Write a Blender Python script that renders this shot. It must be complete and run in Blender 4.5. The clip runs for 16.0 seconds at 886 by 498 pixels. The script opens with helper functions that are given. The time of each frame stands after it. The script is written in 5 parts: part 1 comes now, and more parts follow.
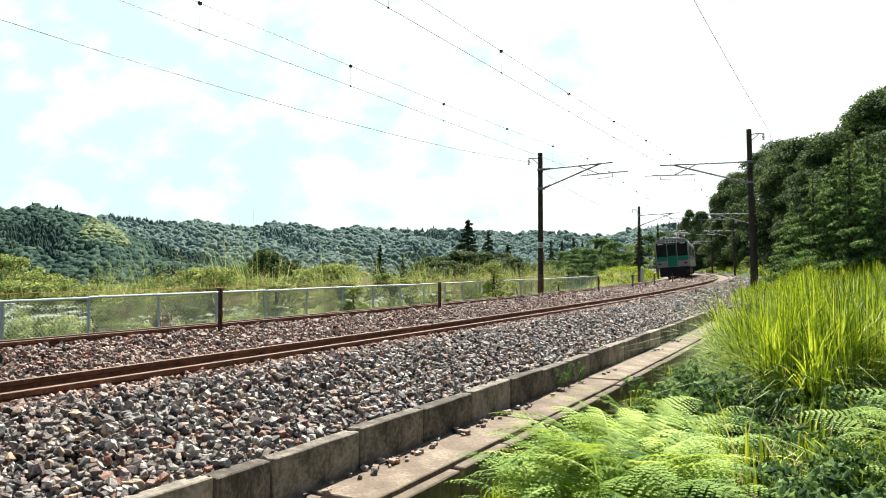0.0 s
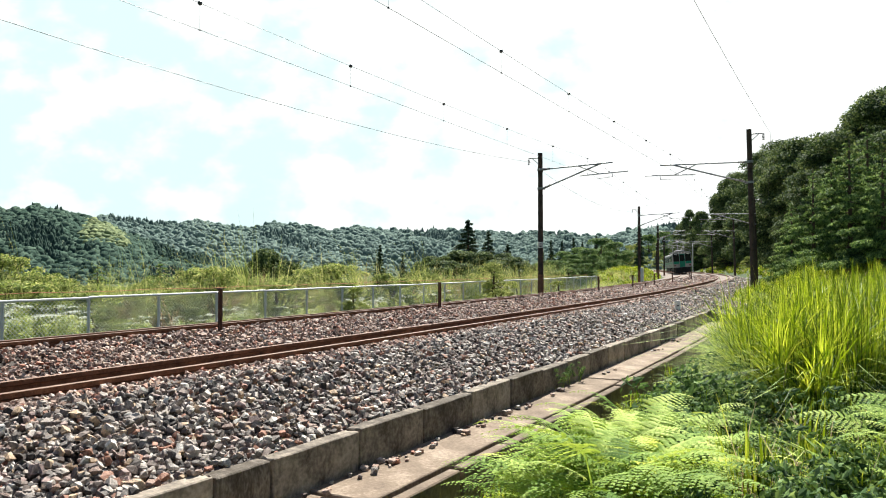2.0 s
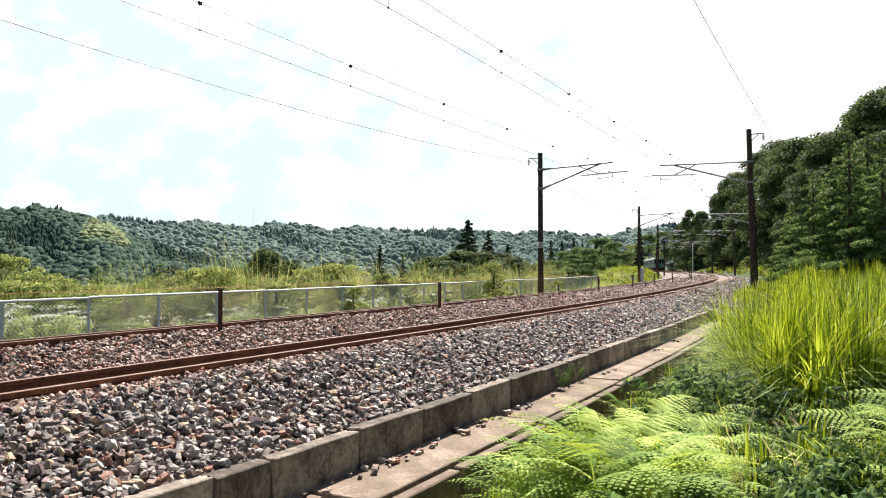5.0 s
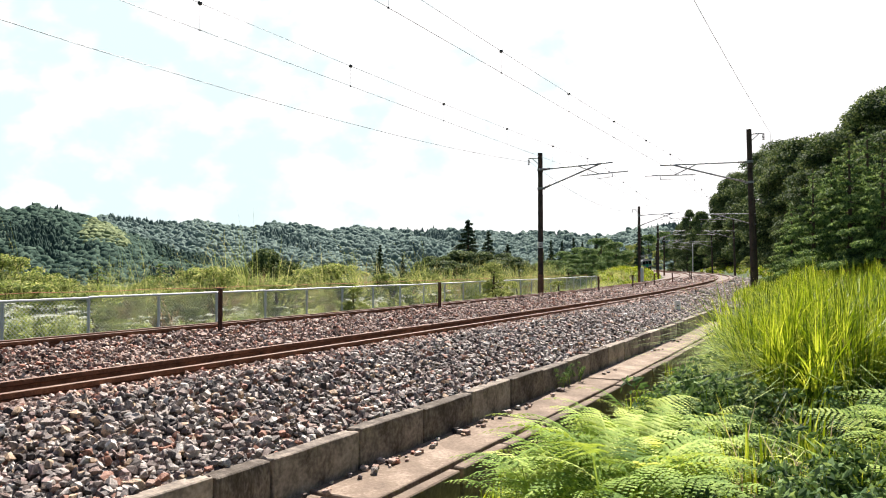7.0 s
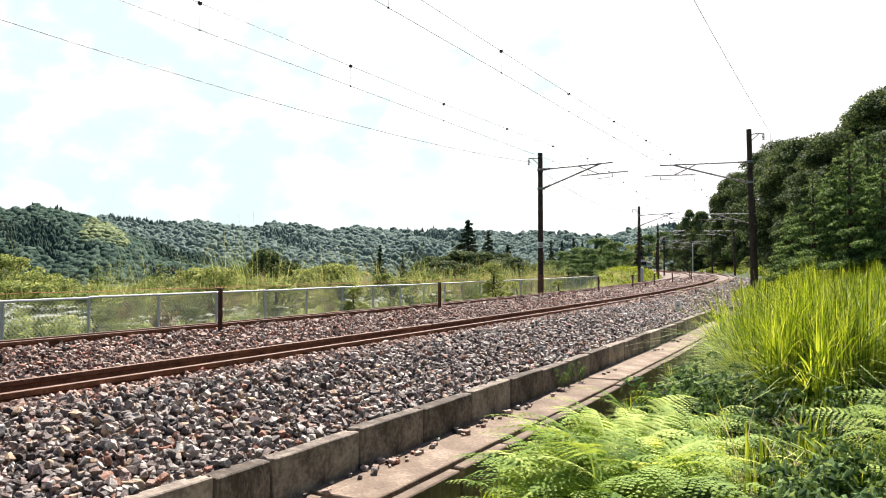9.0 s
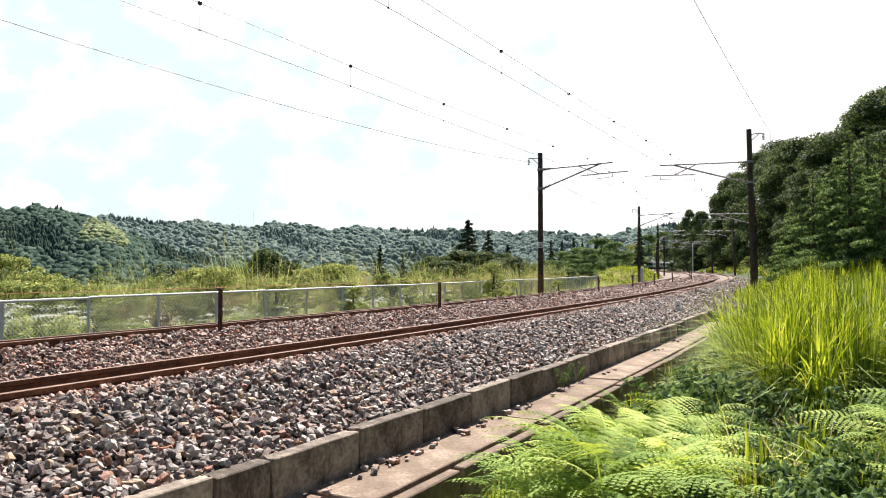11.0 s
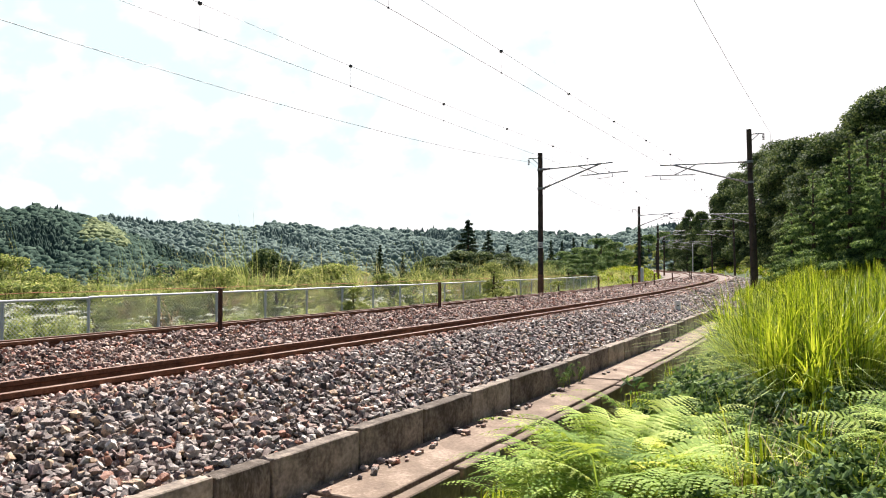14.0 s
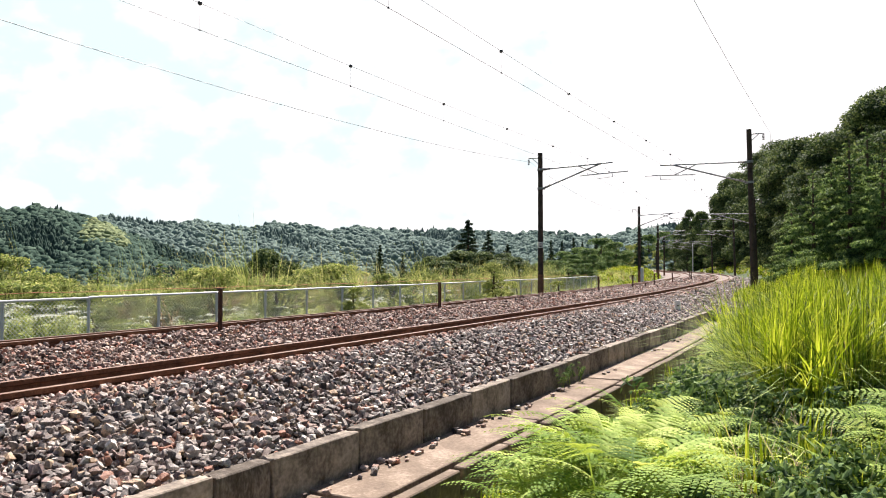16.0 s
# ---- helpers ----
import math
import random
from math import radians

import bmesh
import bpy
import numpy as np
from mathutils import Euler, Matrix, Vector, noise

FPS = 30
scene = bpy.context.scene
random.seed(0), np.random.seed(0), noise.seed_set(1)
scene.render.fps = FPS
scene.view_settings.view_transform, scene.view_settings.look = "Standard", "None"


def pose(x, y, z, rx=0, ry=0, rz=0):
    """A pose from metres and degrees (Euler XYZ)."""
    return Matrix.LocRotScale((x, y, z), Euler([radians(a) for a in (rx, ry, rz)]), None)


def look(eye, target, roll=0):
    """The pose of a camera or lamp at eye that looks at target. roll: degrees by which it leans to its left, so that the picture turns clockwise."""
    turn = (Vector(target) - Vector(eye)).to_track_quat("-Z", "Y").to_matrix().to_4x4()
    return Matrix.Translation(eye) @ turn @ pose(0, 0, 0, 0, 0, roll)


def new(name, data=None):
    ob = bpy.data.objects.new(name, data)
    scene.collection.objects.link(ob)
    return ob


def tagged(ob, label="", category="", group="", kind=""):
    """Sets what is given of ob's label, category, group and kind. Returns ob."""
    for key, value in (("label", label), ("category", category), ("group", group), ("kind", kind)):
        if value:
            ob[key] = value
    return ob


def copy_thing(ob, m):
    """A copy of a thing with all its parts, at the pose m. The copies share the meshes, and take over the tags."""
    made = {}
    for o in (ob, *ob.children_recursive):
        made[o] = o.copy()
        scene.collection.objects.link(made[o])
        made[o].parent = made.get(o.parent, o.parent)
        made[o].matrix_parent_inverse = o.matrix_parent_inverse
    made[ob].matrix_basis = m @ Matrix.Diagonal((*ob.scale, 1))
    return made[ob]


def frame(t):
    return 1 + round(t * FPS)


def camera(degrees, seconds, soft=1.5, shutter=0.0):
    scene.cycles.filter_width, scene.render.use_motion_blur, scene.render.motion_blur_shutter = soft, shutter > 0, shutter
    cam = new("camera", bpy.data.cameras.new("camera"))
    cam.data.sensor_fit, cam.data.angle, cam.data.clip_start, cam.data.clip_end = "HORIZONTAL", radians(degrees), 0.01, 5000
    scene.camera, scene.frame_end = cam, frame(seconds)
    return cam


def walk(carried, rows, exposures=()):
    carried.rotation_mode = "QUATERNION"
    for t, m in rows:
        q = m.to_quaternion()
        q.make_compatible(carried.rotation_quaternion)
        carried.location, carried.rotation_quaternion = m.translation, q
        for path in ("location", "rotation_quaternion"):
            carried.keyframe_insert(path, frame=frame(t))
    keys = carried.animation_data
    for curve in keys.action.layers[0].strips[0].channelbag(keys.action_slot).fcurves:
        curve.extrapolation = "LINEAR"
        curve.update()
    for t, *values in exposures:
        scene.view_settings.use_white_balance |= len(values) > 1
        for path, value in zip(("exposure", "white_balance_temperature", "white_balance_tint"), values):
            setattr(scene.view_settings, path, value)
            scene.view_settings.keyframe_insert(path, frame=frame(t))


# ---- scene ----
# ---------------------------------------------------------------- camera
cam = camera(62.2, 16.0, soft=1.05)
EYE = (0.0, 0.0, 0.98)
walk(cam, [(0.0, pose(*EYE, 91.45, 0, 0)), (16.0, pose(*EYE, 91.45, 0, 0))], exposures=[(0.0, 1.03, 6380, 2), (3.5, 1.03, 6500, 9), (8.0, 1.03, 6580, 13), (16.0, 1.05, 6600, 15)])

# ---------------------------------------------------------------- world and sun
SUN = Vector((0.10, 0.60, 0.80)).normalized()
world = bpy.data.worlds.new("sky")
scene.world = world
world.use_nodes = True
wn, wl = world.node_tree.nodes, world.node_tree.links
sky = wn.new("ShaderNodeTexSky")
sky.sky_type, sky.sun_disc = "NISHITA", False
sky.sun_elevation = math.asin(SUN.z)
sky.sun_rotation = math.atan2(SUN.x, SUN.y)
sky.dust_density, sky.air_density, sky.ozone_density = 1.2, 1.0, 1.5
wn["Background"].inputs["Strength"].default_value = 0.05
wl.new(sky.outputs[0], wn["Background"].inputs["Color"])
lamp = bpy.data.lights.new("sun", "SUN")
lamp.energy, lamp.angle, lamp.color = 5.6, radians(0.6), (1.0, 0.95, 0.87)
sun = new("sun", lamp)
sun.matrix_world = look(SUN * 50, (0, 0, 0))


# ---------------------------------------------------------------- materials
def mat(name, dark, light, scale=6.0, rough=0.8, metal=0.0, bump=0.3, fine=8.0, island=0.0, obj=0.0, third=None,
        leaf=0.0, detail=6.0, spec=0.3, where="Object", stops=()):
    """A surface that varies between two colours at two scales, with relief."""
    m = bpy.data.materials.new(name)
    m.use_nodes = True
    n, l = m.node_tree.nodes, m.node_tree.links
    b = n["Principled BSDF"]
    co = n.new("ShaderNodeTexCoord")
    no = n.new("ShaderNodeTexNoise")
    no.inputs["Scale"].default_value, no.inputs["Detail"].default_value = scale, detail
    no.inputs["Roughness"].default_value = 0.62
    l.new(co.outputs[where], no.inputs["Vector"])
    fi = n.new("ShaderNodeTexNoise")
    fi.inputs["Scale"].default_value, fi.inputs["Detail"].default_value = scale * fine, 4
    l.new(co.outputs[where], fi.inputs["Vector"])
    add = n.new("ShaderNodeMath")
    add.operation = "MULTIPLY_ADD"
    l.new(fi.outputs["Fac"], add.inputs[0])
    add.inputs[1].default_value = 0.45
    l.new(no.outputs["Fac"], add.inputs[2])
    val = add.outputs[0]
    for amount, kind in ((island, "island"), (obj, "obj")):
        if amount:
            if kind == "island":
                src = n.new("ShaderNodeNewGeometry").outputs["Random Per Island"]
            else:
                src = n.new("ShaderNodeObjectInfo").outputs["Random"]
            k = n.new("ShaderNodeMath")
            k.operation = "MULTIPLY_ADD"
            l.new(src, k.inputs[0])
            k.inputs[1].default_value = amount
            l.new(val, k.inputs[2])
            k2 = n.new("ShaderNodeMath")
            k2.operation = "SUBTRACT"
            l.new(k.outputs[0], k2.inputs[0])
            k2.inputs[1].default_value = amount * 0.5
            val = k2.outputs[0]
    ramp = n.new("ShaderNodeValToRGB")
    e = ramp.color_ramp.elements
    e[0].position, e[1].position = 0.42, 1.02
    e[0].color, e[1].color = (*dark, 1), (*light, 1)
    if third:
        x = ramp.color_ramp.elements.new(0.74)
        x.color = (*third, 1)
    for at_, col in stops:
        x = ramp.color_ramp.elements.new(at_)
        x.color = (*col, 1)
    l.new(val, ramp.inputs["Fac"])
    l.new(ramp.outputs["Color"], b.inputs["Base Color"])
    b.inputs["Roughness"].default_value, b.inputs["Metallic"].default_value = rough, metal
    b.inputs["Specular IOR Level"].default_value = spec
    if bump:
        bu = n.new("ShaderNodeBump")
        bu.inputs["Strength"].default_value, bu.inputs["Distance"].default_value = bump, (0.02 if scale != 0.5 else 0.5)
        l.new(add.outputs[0], bu.inputs["Height"])
        l.new(bu.outputs["Normal"], b.inputs["Normal"])
    if leaf:
        tr = n.new("ShaderNodeBsdfTranslucent")
        hs = n.new("ShaderNodeHueSaturation")
        hs.inputs["Hue"].default_value, hs.inputs["Saturation"].default_value, hs.inputs["Value"].default_value = 0.465, 1.1, 1.6
        l.new(ramp.outputs["Color"], hs.inputs["Color"])
        l.new(hs.outputs["Color"], tr.inputs["Color"])
        mx = n.new("ShaderNodeMixShader")
        mx.inputs[0].default_value = leaf
        l.new(b.outputs[0], mx.inputs[1])
        l.new(tr.outputs[0], mx.inputs[2])
        l.new(mx.outputs[0], n["Material Output"].inputs["Surface"])
    return m


def glass(name, tint, rough=0.08):
    m = bpy.data.materials.new(name)
    m.use_nodes = True
    b = m.node_tree.nodes["Principled BSDF"]
    b.inputs["Base Color"].default_value = (*tint, 1)
    b.inputs["Roughness"].default_value = rough
    b.inputs["Specular IOR Level"].default_value = 0.15
    return m


def stone_mat(name, colours, grain=0.55):
    """Broken rock: each stone takes one of several colours, with a grain of its own."""
    m = bpy.data.materials.new(name)
    m.use_nodes = True
    n, l = m.node_tree.nodes, m.node_tree.links
    b = n["Principled BSDF"]
    geo = n.new("ShaderNodeNewGeometry")
    info = n.new("ShaderNodeObjectInfo")
    sumr = n.new("ShaderNodeMath")
    l.new(geo.outputs["Random Per Island"], sumr.inputs[0])
    l.new(info.outputs["Random"], sumr.inputs[1])
    fr = n.new("ShaderNodeMath")
    fr.operation = "FRACT"
    l.new(sumr.outputs[0], fr.inputs[0])
    ramp = n.new("ShaderNodeValToRGB")
    ramp.color_ramp.interpolation = "CONSTANT"
    total, pos = sum(w for w, c in colours), 0.0
    for k, (w, c) in enumerate(colours):
        e = ramp.color_ramp.elements[k] if k < 2 else ramp.color_ramp.elements.new(pos)
        e.position, e.color = pos, (*c, 1)
        pos += w / total
    l.new(fr.outputs[0], ramp.inputs["Fac"])
    co = n.new("ShaderNodeTexCoord")
    no = n.new("ShaderNodeTexNoise")
    no.inputs["Scale"].default_value, no.inputs["Detail"].default_value, no.inputs["Roughness"].default_value = 38, 6, 0.7
    l.new(co.outputs["Object"], no.inputs["Vector"])
    mr = n.new("ShaderNodeMapRange")
    mr.inputs["From Min"].default_value, mr.inputs["From Max"].default_value = 0.3, 0.7
    mr.inputs["To Min"].default_value, mr.inputs["To Max"].default_value = 1 - grain, 1 + grain * 0.6
    l.new(no.outputs["Fac"], mr.inputs["Value"])
    mu = n.new("ShaderNodeVectorMath")
    mu.operation = "SCALE"
    l.new(ramp.outputs["Color"], mu.inputs[0])
    l.new(mr.outputs[0], mu.inputs["Scale"])
    l.new(mu.outputs[0], b.inputs["Base Color"])
    b.inputs["Roughness"].default_value, b.inputs["Specular IOR Level"].default_value = 0.7, 0.35
    bu = n.new("ShaderNodeBump")
    bu.inputs["Strength"].default_value, bu.inputs["Distance"].default_value = 0.5, 0.01
    l.new(no.outputs["Fac"], bu.inputs["Height"])
    l.new(bu.outputs["Normal"], b.inputs["Normal"])
    return m


STONE = stone_mat("ballast stone", [(3, (0.20, 0.172, 0.156)), (2, (0.41, 0.35, 0.31)), (1.8, (0.055, 0.046, 0.043)), (3, (0.29, 0.245, 0.215)), (1.0, (0.34, 0.17, 0.115)), (1.7, (0.52, 0.46, 0.41)), (2, (0.21, 0.160, 0.138)), (0.9, (0.48, 0.335, 0.22)), (1.4, (0.31, 0.22, 0.198)), (0.8, (0.66, 0.61, 0.55)), (1.4, (0.10, 0.078, 0.070))], 0.7)
STONE_RUST = stone_mat("rusty ballast stone", [(3, (0.31, 0.205, 0.160)), (2, (0.48, 0.345, 0.285)), (1.4, (0.095, 0.062, 0.052)), (3, (0.38, 0.268, 0.220)), (1.8, (0.37, 0.165, 0.11)), (1.3, (0.58, 0.47, 0.40)), (2, (0.22, 0.148, 0.122)), (1, (0.48, 0.32, 0.22))], 0.7)
# Near bed coloured almost black to stand for shade between the stones.
BED_DARK = mat("ballast bed, gap shade in colour", (0.012, 0.010, 0.009), (0.10, 0.08, 0.07), 26, 0.95, bump=0.9, fine=3)
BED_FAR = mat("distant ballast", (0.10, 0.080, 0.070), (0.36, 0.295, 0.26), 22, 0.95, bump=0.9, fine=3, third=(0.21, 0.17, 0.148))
RAIL_SIDE = mat("rusted rail steel", (0.060, 0.024, 0.012), (0.27, 0.118, 0.064), 9, 0.85, 0.0, bump=0.25)
RAIL_HEAD = mat("worn rail head", (0.12, 0.066, 0.045), (0.27, 0.165, 0.12), 5, 0.7, 0.0, bump=0.05)
CONCRETE = mat("weathered concrete", (0.055, 0.040, 0.028), (0.46, 0.385, 0.31), 3.4, 0.9, bump=0.6, fine=9, obj=0.3, third=(0.205, 0.170, 0.138), stops=[(0.60, (0.10, 0.082, 0.066))])
CONCRETE_TAN = mat("tan stained concrete slab", (0.07, 0.050, 0.036), (0.40, 0.32, 0.25), 2.2, 0.9, bump=0.5, fine=14, obj=0.15, third=(0.205, 0.152, 0.112))
POLE = mat("dark stained pole", (0.022, 0.016, 0.013), (0.085, 0.062, 0.050), 3, 0.85, bump=0.3)
POLE_RUST = mat("rusty pole foot", (0.09, 0.045, 0.028), (0.26, 0.13, 0.08), 5, 0.85, bump=0.3)
POST = mat("brown painted post", (0.045, 0.024, 0.018), (0.14, 0.075, 0.055), 7, 0.75, bump=0.3)
GALV = mat("galvanised steel", (0.40, 0.42, 0.43), (0.70, 0.71, 0.71), 6, 0.55, 0.15, bump=0.1)
GALV_DULL = mat("dull galvanised tube", (0.16, 0.165, 0.17), (0.36, 0.37, 0.375), 6, 0.55, 0.5, bump=0.1)
MESHWIRE = mat("fence wire", (0.42, 0.44, 0.42), (0.72, 0.74, 0.72), 5, 0.5, 0.0, bump=0)
WIRE = mat("copper wire dark", (0.03, 0.032, 0.034), (0.10, 0.105, 0.11), 3, 0.5, 0.5, bump=0)
RUSTWIRE = mat("orange rusty wire", (0.28, 0.10, 0.05), (0.52, 0.22, 0.12), 3, 0.8, 0, bump=0)
PORCELAIN = mat("insulator brown", (0.05, 0.035, 0.03), (0.12, 0.08, 0.07), 8, 0.3, 0, bump=0)
WHITE = mat("white paint", (0.55, 0.55, 0.53), (0.82, 0.82, 0.80), 8, 0.6, bump=0.1)
BLACKBAR = mat("black lettering bars", (0.02, 0.02, 0.02), (0.05, 0.05, 0.05), 8, 0.6, bump=0)
EARTH = mat("ground grass and soil", (0.018, 0.028, 0.010), (0.09, 0.10, 0.035), 0.35, 0.95, bump=0.8, fine=14, third=(0.042, 0.065, 0.018))
GRASS = mat("tall grass blade", (0.032, 0.072, 0.009), (0.48, 0.58, 0.10), 1.1, 0.5, bump=0, island=0.75, leaf=0.30, spec=0.2, third=(0.185, 0.30, 0.032))
GRASS_DRY = mat("dry grass blade", (0.24, 0.19, 0.09), (0.58, 0.50, 0.30), 1.4, 0.7, bump=0, island=0.5, leaf=0.3)
FERN = mat("fern frond", (0.08, 0.16, 0.025), (0.52, 0.61, 0.19), 3.0, 0.7, bump=0, island=0.12, obj=0.5, leaf=0.32, spec=0.12, third=(0.275, 0.395, 0.088))
LEAF_DARK = mat("dark broadleaf", (0.018, 0.038, 0.015), (0.20, 0.265, 0.10), 0.5, 0.7, bump=0, island=0.55, leaf=0.2, spec=0.15, third=(0.060, 0.104, 0.040))
LEAF_MID = mat("mid broadleaf", (0.024, 0.055, 0.018), (0.25, 0.36, 0.13), 0.5, 0.7, bump=0, island=0.6, leaf=0.28, spec=0.15, third=(0.095, 0.175, 0.058))
LEAF_YEL = mat("yellow green scrub leaf", (0.07, 0.105, 0.032), (0.50, 0.52, 0.22), 0.6, 0.75, bump=0, island=0.7, leaf=0.36, spec=0.1, third=(0.235, 0.325, 0.095))
LEAF_SCRUB = mat("light green scrub leaf", (0.07, 0.115, 0.032), (0.46, 0.50, 0.20), 0.6, 0.75, bump=0, island=0.7, leaf=0.36, spec=0.1, third=(0.21, 0.285, 0.09))
CEDAR = mat("cedar foliage", (0.012, 0.030, 0.014), (0.07, 0.11, 0.05), 0.6, 0.7, bump=0, island=0.5, leaf=0.15, third=(0.03, 0.055, 0.026))
FERN_DEAD = mat("dead brown fern", (0.12, 0.06, 0.035), (0.42, 0.26, 0.17), 2.2, 0.8, bump=0, island=0.3, leaf=0.2)
BARK = mat("bark", (0.03, 0.022, 0.016), (0.13, 0.10, 0.075), 4, 0.95, bump=0.6)
REED = mat("tan reed plume", (0.25, 0.17, 0.09), (0.55, 0.42, 0.24), 1.5, 0.8, bump=0, island=0.5, leaf=0.3)
FLOWER = mat("white flower heads", (0.55, 0.56, 0.48), (0.85, 0.86, 0.80), 3, 0.7, bump=0, island=0.2, leaf=0.3)
HILL_SOIL = mat("wooded hillside", (0.03, 0.05, 0.032), (0.11, 0.14, 0.085), 0.02, 0.95, bump=0, third=(0.06, 0.09, 0.055))


# ---------------------------------------------------------------- the line of the track
KNOTS_S = [-60, -10, 0, 30, 60, 90, 120, 165, 215, 260, 300, 340, 380, 430]
KNOTS_H = [36, 31, 29.3, 25.1, 21.3, 18.7, 16.0, 12.6, 11.4, 13.5, 18.0, 27.0, 36.0, 42.0]
ds = 0.5
_s = np.arange(-60, 430, ds)
_h = np.radians(np.interp(_s, KNOTS_S, KNOTS_H))
_x = np.concatenate([[0], np.cumsum(np.sin(_h[:-1]) * ds)])
_y = np.concatenate([[0], np.cumsum(np.cos(_h[:-1]) * ds)])
_k = int(60 / ds)
_x += -5.76 - _x[_k]
_y += 9.05 - _y[_k]
NEAR, HALF, CANT = 3.6, 0.5335, 0.08


def widen(s, d):
    """The two tracks draw a little apart along the curve."""
    t = np.clip((np.asarray(s, float) - 35) / 50, 0, 1)
    return d + 0.6 * t * t * (3 - 2 * t) * np.clip((np.asarray(d, float) - 0.9) / 2, 0, 1)


def at(s, d=0.0, z=0.0):
    """The place s metres along the line, d metres to the right of the farther track's centre."""
    h = np.interp(s, _s, _h)
    d = float(widen(s, d))
    return (float(np.interp(s, _s, _x) + d * math.cos(h)), float(np.interp(s, _s, _y) - d * math.sin(h)), z)


def course(s):
    return float(np.interp(s, _s, _h))


def sd(x, y):
    """The way along and beside the line of a place in plan, for arrays."""
    x, y = np.asarray(x, float), np.asarray(y, float)
    d2 = (x[..., None] - _x[::4]) ** 2 + (y[..., None] - _y[::4]) ** 2
    i = d2.argmin(-1) * 4
    rx, ry = x - _x[i], y - _y[i]
    return _s[i] + rx * np.sin(_h[i]) + ry * np.cos(_h[i]), rx * np.cos(_h[i]) - ry * np.sin(_h[i])


def smooth(a, b, v):
    t = np.clip((np.asarray(v, float) - a) / (b - a), 0, 1)
    return t * t * (3 - 2 * t)


def ground_z(x, y):
    """The height of the ground sheet."""
    s, d = sd(x, y)
    right_near = np.interp(d, [5.5, 6.0, 7.05, 7.2, 8.5, 11, 15, 22, 45, 120, 400], [-0.95, -1.25, -1.25, -1.12, -0.56, -0.22, 0.2, 0.9, 8, 26, 60])
    right_far = np.interp(d, [5.5, 6.5, 8, 11, 15, 22, 45, 120, 400], [-0.62, -0.45, 0.0, 0.9, 1.8, 3.0, 9, 26, 70])
    w = smooth(17, 26, s)
    right = right_near * (1 - w) + right_far * w
    left = np.interp(d, [-900, -400, -120, -40, -14, -6, -4.6, -3.6, 5.5], [-5, -7, -8, -5.5, -3.0, -1.2, -0.75, -0.7, -0.95])
    wl2 = smooth(55, 75, s)
    left_far = np.interp(d, [-900, -400, -120, -40, -14, -6, -4.6, -3.6, 5.5], [-5, -5, -5, -3.5, -0.6, 0.75, 0.1, -0.6, -0.75])
    left = left * (1 - wl2) + left_far * wl2
    z = np.where(d > 5.5, right, left)
    return z


# ---------------------------------------------------------------- mesh helpers
def link(name, mesh, material, parent=None, label=""):
    if material:
        for m in material if isinstance(material, (list, tuple)) else (material,):
            mesh.materials.append(m)
    ob = new(name, mesh)
    if parent:
        ob.parent = parent
    if label:
        ob["label"] = label
    return ob


def part(name, bm, material, parent=None, label="", even=False):
    mesh = bpy.data.meshes.new(name)
    bm.to_mesh(mesh)
    bm.free()
    if even:
        mesh.shade_smooth()
    return link(name, mesh, material, parent, label)


def again(ob, name, m, parent=None):
    """Another object on the same mesh."""
    o = new(name, ob.data)
    if parent:
        o.parent = parent
    o.matrix_basis = m
    return o


def from_arrays(name, verts, faces, material, parent=None, label="", even=False, slots=None):
    mesh = bpy.data.meshes.new(name)
    verts = np.asarray(verts, dtype=np.float32).reshape(-1, 3)
    faces = np.asarray(faces, dtype=np.int32)
    k = faces.shape[1]
    mesh.vertices.add(len(verts))
    mesh.vertices.foreach_set("co", verts.ravel())
    mesh.loops.add(faces.size)
    mesh.loops.foreach_set("vertex_index", faces.ravel())
    mesh.polygons.add(len(faces))
    mesh.polygons.foreach_set("loop_start", np.arange(0, faces.size, k, dtype=np.int32))
    if slots is not None:
        mesh.polygons.foreach_set("material_index", np.asarray(slots, dtype=np.int32))
    mesh.update(calc_edges=True)
    if even:
        mesh.shade_smooth()
    else:
        mesh.shade_flat()
    return link(name, mesh, material, parent, label)


def box(bm, x0, x1, y0, y1, z0, z1, bevel=0.0, turn=None):
    r = bmesh.ops.create_cube(bm, size=1.0)
    vs = r["verts"]
    bmesh.ops.scale(bm, vec=(x1 - x0, y1 - y0, z1 - z0), verts=vs)
    bmesh.ops.translate(bm, vec=((x0 + x1) / 2, (y0 + y1) / 2, (z0 + z1) / 2), verts=vs)
    if turn:
        bmesh.ops.transform(bm, matrix=turn, verts=vs)
    if bevel:
        es = list({e for v in vs for e in v.link_edges})
        bmesh.ops.bevel(bm, geom=es, offset=bevel, segments=1, affect="EDGES")
    return vs


def rod(bm, a, b, r0, r1=None, sides=8):
    a, b = Vector(a), Vector(b)
    v = b - a
    m = Matrix.Translation((a + b) / 2) @ v.to_track_quat("Z", "Y").to_matrix().to_4x4()
    bmesh.ops.create_cone(bm, cap_ends=True, segments=sides, radius1=r0, radius2=r0 if r1 is None else r1, depth=v.length, matrix=m)


